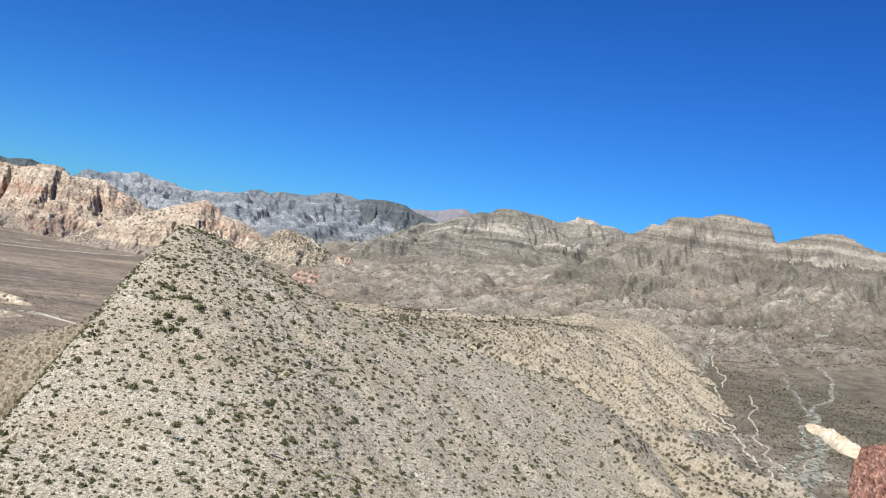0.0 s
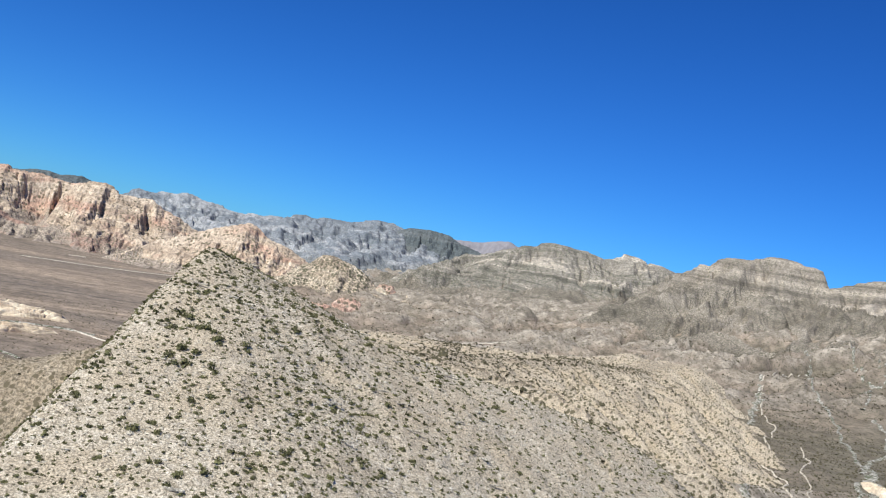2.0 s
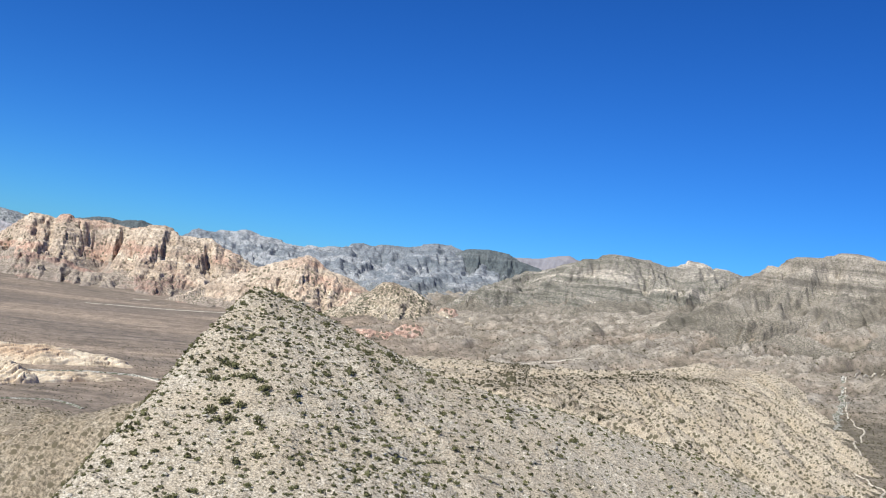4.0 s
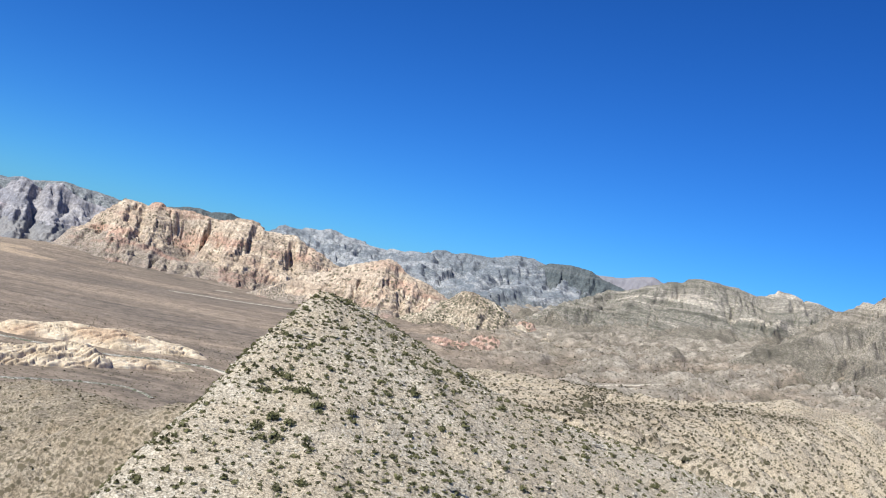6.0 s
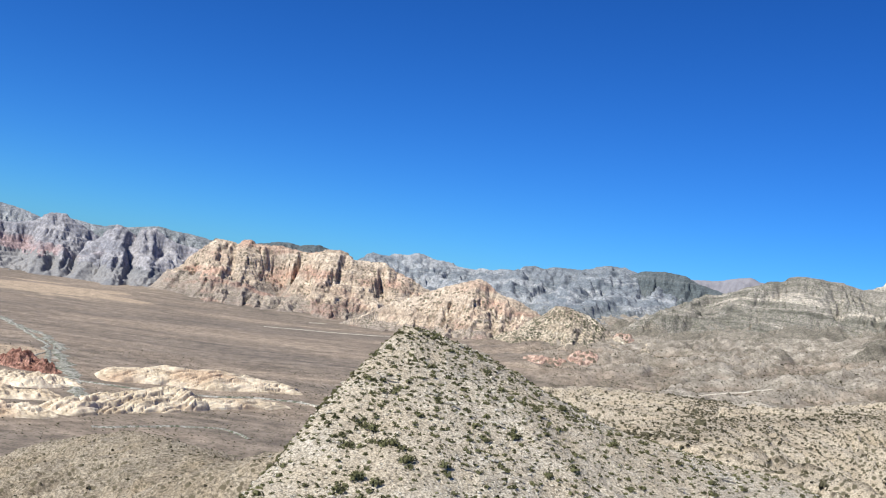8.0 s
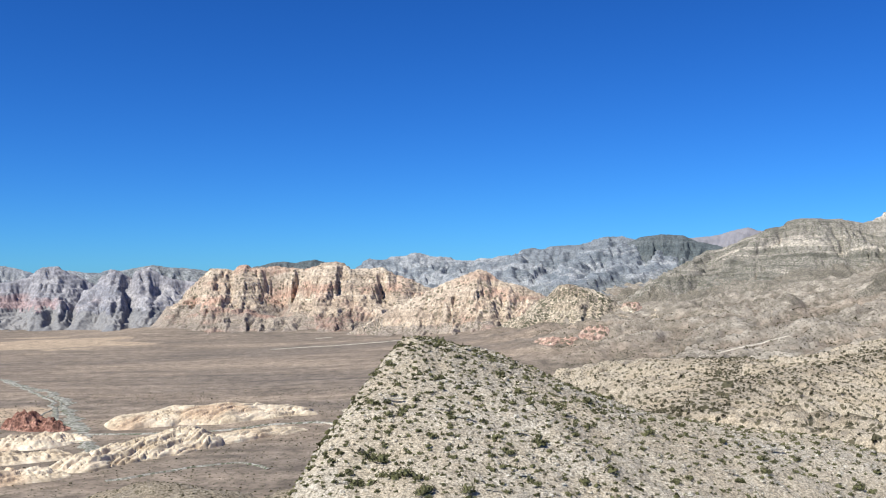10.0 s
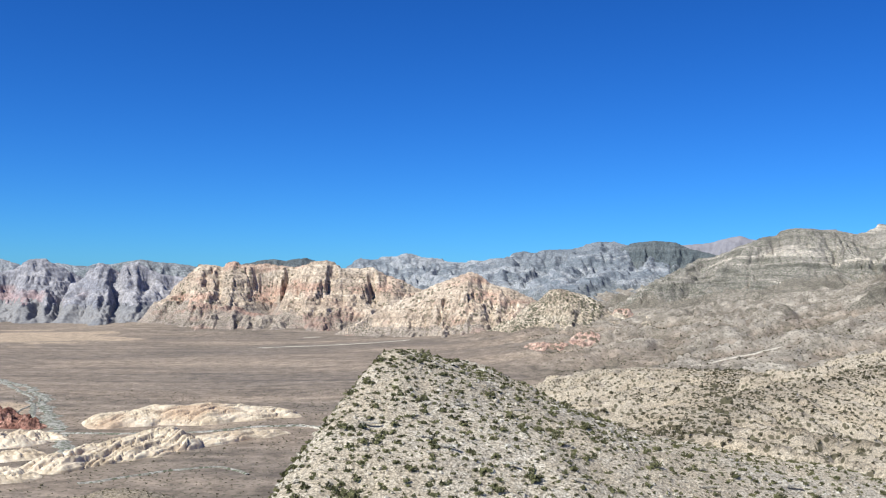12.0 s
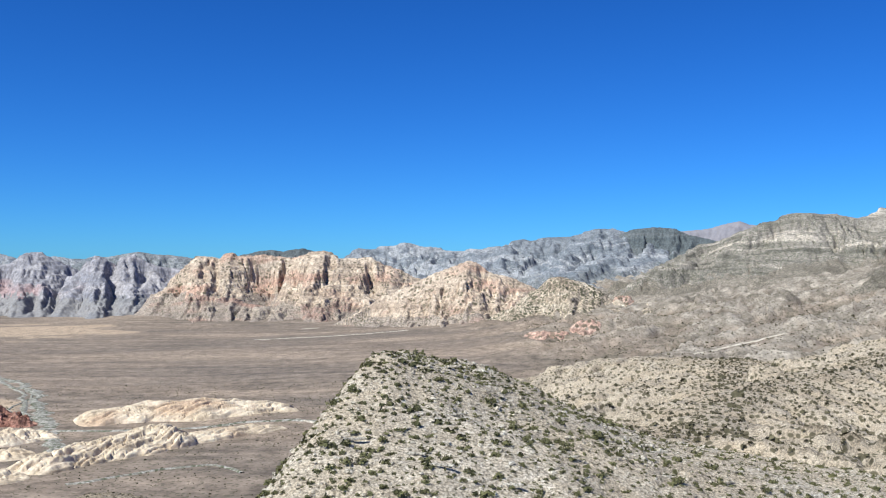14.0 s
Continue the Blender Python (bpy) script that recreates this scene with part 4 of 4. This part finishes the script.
strip("dirt_track", [(537, 694), (471, 588), (456, 568), (394, 462), (361, 403), (343, 360), (363, 372), (398, 408), (432, 449)], 1.4, TRACK, "narrow tan footpath beside the wash", "footpath", seed=14, ragged=0.3)
strip("dry_wash", [(705, 1053), (603, 892), (475, 696), (413, 610), (366, 533), (335, 450), (310, 403), (276, 320), (264, 282), (254, 247)], 6.0, GRAVEL, "pale scrubby wash at the foot of the ridge", "dry wash", seed=9, ragged=0.9)


# ---- plants and stones ----
def leaf_cloud(seed, count, size, flat=0.75, drop=0.0):
    """Sprigs set over a dome: four corners each, folded a little. Vertices and quads."""
    rng = np.random.default_rng(seed)
    d = rng.normal(size=(count, 3)); d /= np.linalg.norm(d, axis=1)[:, None]
    d[:, 2] = np.abs(d[:, 2])
    r = rng.uniform(0.55, 1.0, count) * (0.8 + 0.25 * np.sin(3 * np.arctan2(d[:, 1], d[:, 0]) + seed))
    c = d * r[:, None]; c[:, 2] = c[:, 2] * flat * 1.15 + drop
    a = rng.normal(size=(count, 3)); a /= np.linalg.norm(a, axis=1)[:, None]
    b = np.cross(a, d + 0.4 * rng.normal(size=(count, 3))); b /= np.linalg.norm(b, axis=1)[:, None] + 1e-9
    s = size * rng.uniform(0.6, 1.3, (count, 1))
    quad = np.stack([c - a * s - b * s * 0.6, c + a * s * 0.4 - b * s * 0.7, c + a * s + b * s * 0.6, c - a * s * 0.3 + b * s * 0.8], 1)
    return quad.reshape(-1, 3), np.arange(count * 4).reshape(-1, 4)


def stone(seed):
    """A rough eight-cornered stone."""
    rng = np.random.default_rng(seed)
    v = np.array([(x, y, z) for z in (0, 1) for x, y in ((-1, -1), (1, -1), (1, 1), (-1, 1))], float)
    v[4:, :2] *= 0.6
    v += rng.uniform(-0.3, 0.3, v.shape)
    v[:, 2] = v[:, 2] * 0.7 - 0.15
    return v, np.array([(4, 5, 6, 7), (0, 1, 5, 4), (1, 2, 6, 5), (2, 3, 7, 6), (3, 0, 4, 7)])


def scatter(name, bases, x, y, z, size, material, label, category, seed=0):
    """Many small things that nobody could count, as one object."""
    rng = np.random.default_rng(seed)
    pick, turn = rng.integers(0, len(bases), len(x)), rng.uniform(0, 6.283, len(x))
    cos, sin, all_v, all_q, base = np.cos(turn), np.sin(turn), [], [], 0
    for k, (v, q) in enumerate(bases):
        i = np.nonzero(pick == k)[0]
        if not len(i):
            continue
        s = size[i][:, None]
        px = (v[:, 0] * cos[i][:, None] - v[:, 1] * sin[i][:, None]) * s + x[i][:, None]
        py = (v[:, 0] * sin[i][:, None] + v[:, 1] * cos[i][:, None]) * s + y[i][:, None]
        pz = v[:, 2] * s + z[i][:, None]
        all_v.append(np.stack([px, py, pz], -1).reshape(-1, 3))
        all_q.append((q[None] + len(v) * np.arange(len(i))[:, None, None] + base).reshape(-1, 4))
        base += len(v) * len(i)
    me = quad_mesh(name, np.concatenate(all_v), np.concatenate(all_q), material)
    return tagged(new(name, me), label, category, kind="stuff")


def plant_mat(name, dark, mid, light, per_object=False):
    m, t, bsdf = mixer(name)
    src = node(t, "ShaderNodeObjectInfo").outputs["Random"] if per_object else node(t, "ShaderNodeNewGeometry").outputs["Random Per Island"]
    pos = node(t, "ShaderNodeNewGeometry").outputs["Position"]
    patch = noise_tex(t, pos, 0.8, 3.0)
    a = ramp(t, src, [(0.0, dark), (0.55, mid), (1.0, light)])
    col = blend(t, 0.5, a, ramp(t, patch, [(0.35, dark), (0.5, mid), (0.66, light)]))
    t.links.new(col, bsdf.inputs["Base Color"])
    bsdf.inputs["Roughness"].default_value = 0.9
    return m


SCRUB = plant_mat("scrub_leaves", (0.055, 0.054, 0.026), (0.11, 0.107, 0.05), (0.19, 0.18, 0.085))
SCRUB_FAR = plant_mat("far_scrub_leaves", (0.055, 0.05, 0.03), (0.095, 0.085, 0.052), (0.15, 0.132, 0.08))
BURSAGE = plant_mat("grey_brush_leaves", (0.12, 0.105, 0.07), (0.18, 0.16, 0.11), (0.26, 0.23, 0.16))
TWIG = plant_mat("twig_bark", (0.10, 0.085, 0.065), (0.15, 0.125, 0.095), (0.2, 0.17, 0.13))
STONE = scree_mat("loose_limestone", (0.30, 0.265, 0.21), (0.42, 0.38, 0.31), (0.56, 0.52, 0.45), (0.42, 0.36, 0.27))


def on_sheet(f, x, y, x0, y0, pitch):
    """Height of the built sheet, between its own corners."""
    a, b = np.floor((x - x0) / pitch), np.floor((y - y0) / pitch)
    u, v, px, py = (x - x0) / pitch - a, (y - y0) / pitch - b, x0 + a * pitch, y0 + b * pitch
    low = f(px, py) * (1 - u) + f(px + pitch, py) * u
    return low * (1 - v) + (f(px, py + pitch) * (1 - u) + f(px + pitch, py + pitch) * u) * v


def spots(seed, x0, x1, y0, y1, gap, keep=None):
    """Jittered lattice of places."""
    rng = np.random.default_rng(seed)
    X, Y = np.meshgrid(np.arange(x0, x1, gap), np.arange(y0, y1, gap))
    x, y = (q.ravel() + rng.uniform(-0.55, 0.55, q.size) * gap for q in (X, Y))
    if keep is not None:
        k = keep(x, y, rng)
        x, y = x[k], y[k]
    return x, y, rng


MID = [leaf_cloud(20 + k, 34, 0.30) for k in range(4)]
FAR = [leaf_cloud(40 + k, 12, 0.5) for k in range(4)]


def on_hill(x, y):
    return (hill(x, y) > plain(x, y) + 2) & (hill(x, y) > ridge_k(x, y))


x, y, rng = spots(501, -75, 170, -30, 260, 1.5, lambda x, y, r: on_hill(x, y) & (r.uniform(0, 1, len(x)) < (0.9 + 0.4 * fbm(x, y, 25, 3, 502)) * (1 - 0.55 * step(12, 45, x))))
size = np.clip(rng.lognormal(-0.86, 0.36, len(x)), 0.18, 0.95)
scatter("hillside_scrub", MID, x, y, hill(x, y) - 0.05, size, SCRUB, "small dark olive shrubs scattered over the scree", "shrubs", 503)
x, y, rng = spots(511, -75, 130, -30, 250, 1.15, lambda x, y, r: on_hill(x, y) & (r.uniform(0, 1, len(x)) < 0.75))
scatter("grey_brush", MID, x, y, hill(x, y) - 0.05, rng.uniform(0.12, 0.30, len(x)), BURSAGE, "low dry grey-tan brush between the stones", "brush", 513)
x, y, rng = spots(505, -100, 200, -148, -30, 2.4, lambda x, y, r: on_hill(x, y) & (r.uniform(0, 1, len(x)) < 0.7))
scatter("hillside_scrub", FAR, x, y, hill(x, y), np.clip(rng.lognormal(-0.8, 0.4, len(x)), 0.2, 1.0), SCRUB, "small dark olive shrubs on the near side of the hill", "shrubs", 506)
x, y, rng = spots(521, -75, 120, -20, 245, 0.95, lambda x, y, r: on_hill(x, y) & (r.uniform(0, 1, len(x)) < 0.30 + 0.5 * fbm(x, y, 18, 3, 522)))
scatter("loose_stones", [stone(k) for k in range(6)], x, y, hill(x, y), rng.lognormal(-1.75, 0.45, len(x)), STONE, "pale angular limestone blocks lying on the slope", "stones", 523)


def ledge(k):
    """A broken limestone ledge: a row of tilted slabs, worn at the corners."""
    rng = random.Random(900 + k)
    bm = bmesh.new()
    x = 0.0
    for i in range(rng.randint(3, 6)):
        w, d, h = rng.uniform(0.5, 1.3), rng.uniform(0.4, 0.8), rng.uniform(0.25, 0.55)
        made = bmesh.ops.create_cube(bm, size=1, matrix=Matrix.Translation((x + w / 2, rng.uniform(-0.2, 0.2), h * 0.3)) @ Matrix.Rotation(rng.uniform(-0.25, 0.25), 4, 'Z') @ Matrix.Rotation(rng.uniform(-0.15, 0.15), 4, 'X') @ Matrix.Diagonal((w, d, h, 1)))
        for v in made["verts"]:
            v.co += Vector([rng.uniform(-0.1, 0.1) for _ in range(3)])
        x += w * 0.9
    bmesh.ops.bevel(bm, geom=bm.edges[:], offset=0.05, segments=1, affect='EDGES')
    me = bpy.data.meshes.new("rock_ledge")
    bm.to_mesh(me); bm.free()
    me.materials.append(STONE)
    return me


LEDGES = [ledge(k) for k in range(6)]
x, y, rng = spots(571, -30, 60, 30, 165, 8.5, lambda x, y, r: on_hill(x, y) & (r.uniform(0, 1, len(x)) < 0.7))
for k, (a, b) in enumerate(zip(x, y)):
    ob = new("rock_ledge", LEDGES[k % 6])
    ob.parent = hill_ob
    ob.matrix_basis = Matrix.Translation((a, b, float(hill(np.array(a), np.array(b))) - 0.1)) @ Matrix.Rotation(rng.uniform(-0.4, 0.4), 4, 'Z') @ Matrix.Scale(rng.uniform(0.35, 0.8), 4)


def shrub(kind):
    """A desert shrub: woody stems under a ragged dome of sprigs."""
    root = new("desert_shrub")
    v, q = leaf_cloud(60 + kind, 170, 0.135, flat=0.8, drop=0.12)
    new("foliage", quad_mesh("foliage", v, q, SCRUB)).parent = root
    rng = random.Random(kind)
    bm = bmesh.new()
    for k in range(6):
        a = k * 1.05 + rng.uniform(-0.3, 0.3)
        tip = Vector((math.cos(a) * 0.55, math.sin(a) * 0.55, rng.uniform(0.45, 0.7)))
        m = Matrix.Translation(tip / 2) @ tip.to_track_quat('Z', 'Y').to_matrix().to_4x4()
        bmesh.ops.create_cone(bm, segments=5, radius1=0.045, radius2=0.018, depth=tip.length, matrix=m)
    me = bpy.data.meshes.new("stems")
    bm.to_mesh(me); bm.free()
    me.materials.append(TWIG)
    new("stems", me).parent = root
    return tagged(root, "dark olive desert shrub rooted in pale limestone scree", "shrub", "shrubs on the hill")


KINDS = [shrub(k) for k in range(5)]
BIG = [(-9.9, 100.0, 1.2), (-11.5, 102.0, 1.0), (-14.7, 99.0, 1.3), (-12.0, 105.0, 1.5), (-13.4, 106.5, 1.2), (-15.0, 123.0, 1.1), (-8.2, 100.8, 1.4), (-6.6, 99.6, 1.1), (-11.6, 118.0, 1.0), (-9.8, 118.5, 1.0),
       (0.3, 97.6, 1.3), (6.6, 111.0, 1.1), (11.6, 116.0, 1.2), (-9.2, 88.7, 1.3), (-4.7, 111.5, 0.9), (17.4, 170.0, 1.3), (23.0, 149.0, 1.2), (-12.0, 90.0, 1.4), (-14.0, 86.0, 1.4), (-10.5, 84.5, 1.5), (-12.6, 82.5, 1.2)]
x, y, rng = spots(531, -40, 70, 20, 180, 7.6, lambda x, y, r: on_hill(x, y))
places = BIG + [(a, b, s) for a, b, s in zip(x, y, np.clip(rng.lognormal(-0.25, 0.25, len(x)), 0.5, 1.3))]
for k, (a, b, s) in enumerate(places[:290]):
    m = Matrix.Translation((a, b, float(hill(np.array(a), np.array(b))) - 0.08)) @ Matrix.Rotation(k * 2.4, 4, 'Z') @ Matrix.Diagonal((s, s, s * 0.95, 1))
    if k < len(KINDS):
        KINDS[k].matrix_basis = m
    else:
        copy_thing(KINDS[k % len(KINDS)], Matrix.Identity(4)).matrix_basis = m

x, y, rng = spots(541, -10, 420, 40, 720, 2.3, lambda x, y, r: (ridge_k(x, y) > plain(x, y) + 1) & (ridge_k(x, y) > hill(x, y)) & (r.uniform(0, 1, len(x)) < 0.54 - 0.008 * k_cut(x, y)[2] + 0.14 * fbm(x, y, 40, 3, 542)))
scatter("ridge_scrub", FAR, x, y, on_sheet(ridge_k, x, y, -30, -20, 2.0) + 0.22, rng.lognormal(-0.8, 0.45, len(x)), SCRUB_FAR, "dark shrubs scattered over the tan ridge", "shrubs", 543)
x, y, rng = spots(551, -260, 10, 140, 390, 3.2, lambda x, y, r: (spur_l(x, y) > plain(x, y) + 1) & (r.uniform(0, 1, len(x)) < 0.55))
scatter("spur_scrub", FAR, x, y, on_sheet(spur_l, x, y, -290, 130, 1.2), rng.lognormal(-1.0, 0.3, len(x)), SCRUB_FAR, "small dark shrubs on the tan spur", "shrubs", 553)
x, y, rng = spots(561, 120, 680, 180, 900, 2.8, lambda x, y, r: (plain(x, y) > ridge_k(x, y)) & (r.uniform(0, 1, len(x)) < 0.55))
scatter("valley_scrub", FAR, x, y, plain(x, y), rng.lognormal(-0.62, 0.38, len(x)), SCRUB_FAR, "dark green scrub over the alluvial fan", "shrubs", 563)
x, y, rng = spots(591, 130, 1000, 880, 1700, 5.0, lambda x, y, r: (plain(x, y) > ridge_k(x, y)) & (along(ROAD_LINE, x, y)[0] > 6) & (r.uniform(0, 1, len(x)) < 0.72 - 0.3 * drainage(x, y) + 0.3 * fbm(x, y, 60, 3, 592)))
scatter("upland_scrub", [leaf_cloud(80 + k, 7, 0.6) for k in range(3)], x, y, plain(x, y) + 0.1, rng.lognormal(-0.3, 0.35, len(x)), SCRUB_FAR, "dark scrub dotted over the gullied upland", "shrubs", 593)
x, y, rng = spots(581, -420, 60, 470, 1000, 4.6, lambda x, y, r: (spur_l(x, y) < plain(x, y)) & (r.uniform(0, 1, len(x)) < 0.45 + 0.5 * fbm(x, y, 60, 3, 582)))
scatter("plain_scrub", FAR, x, y, plain(x, y), rng.lognormal(-0.9, 0.35, len(x)), SCRUB_FAR, "low grey-green scrub over the desert floor", "shrubs", 583)
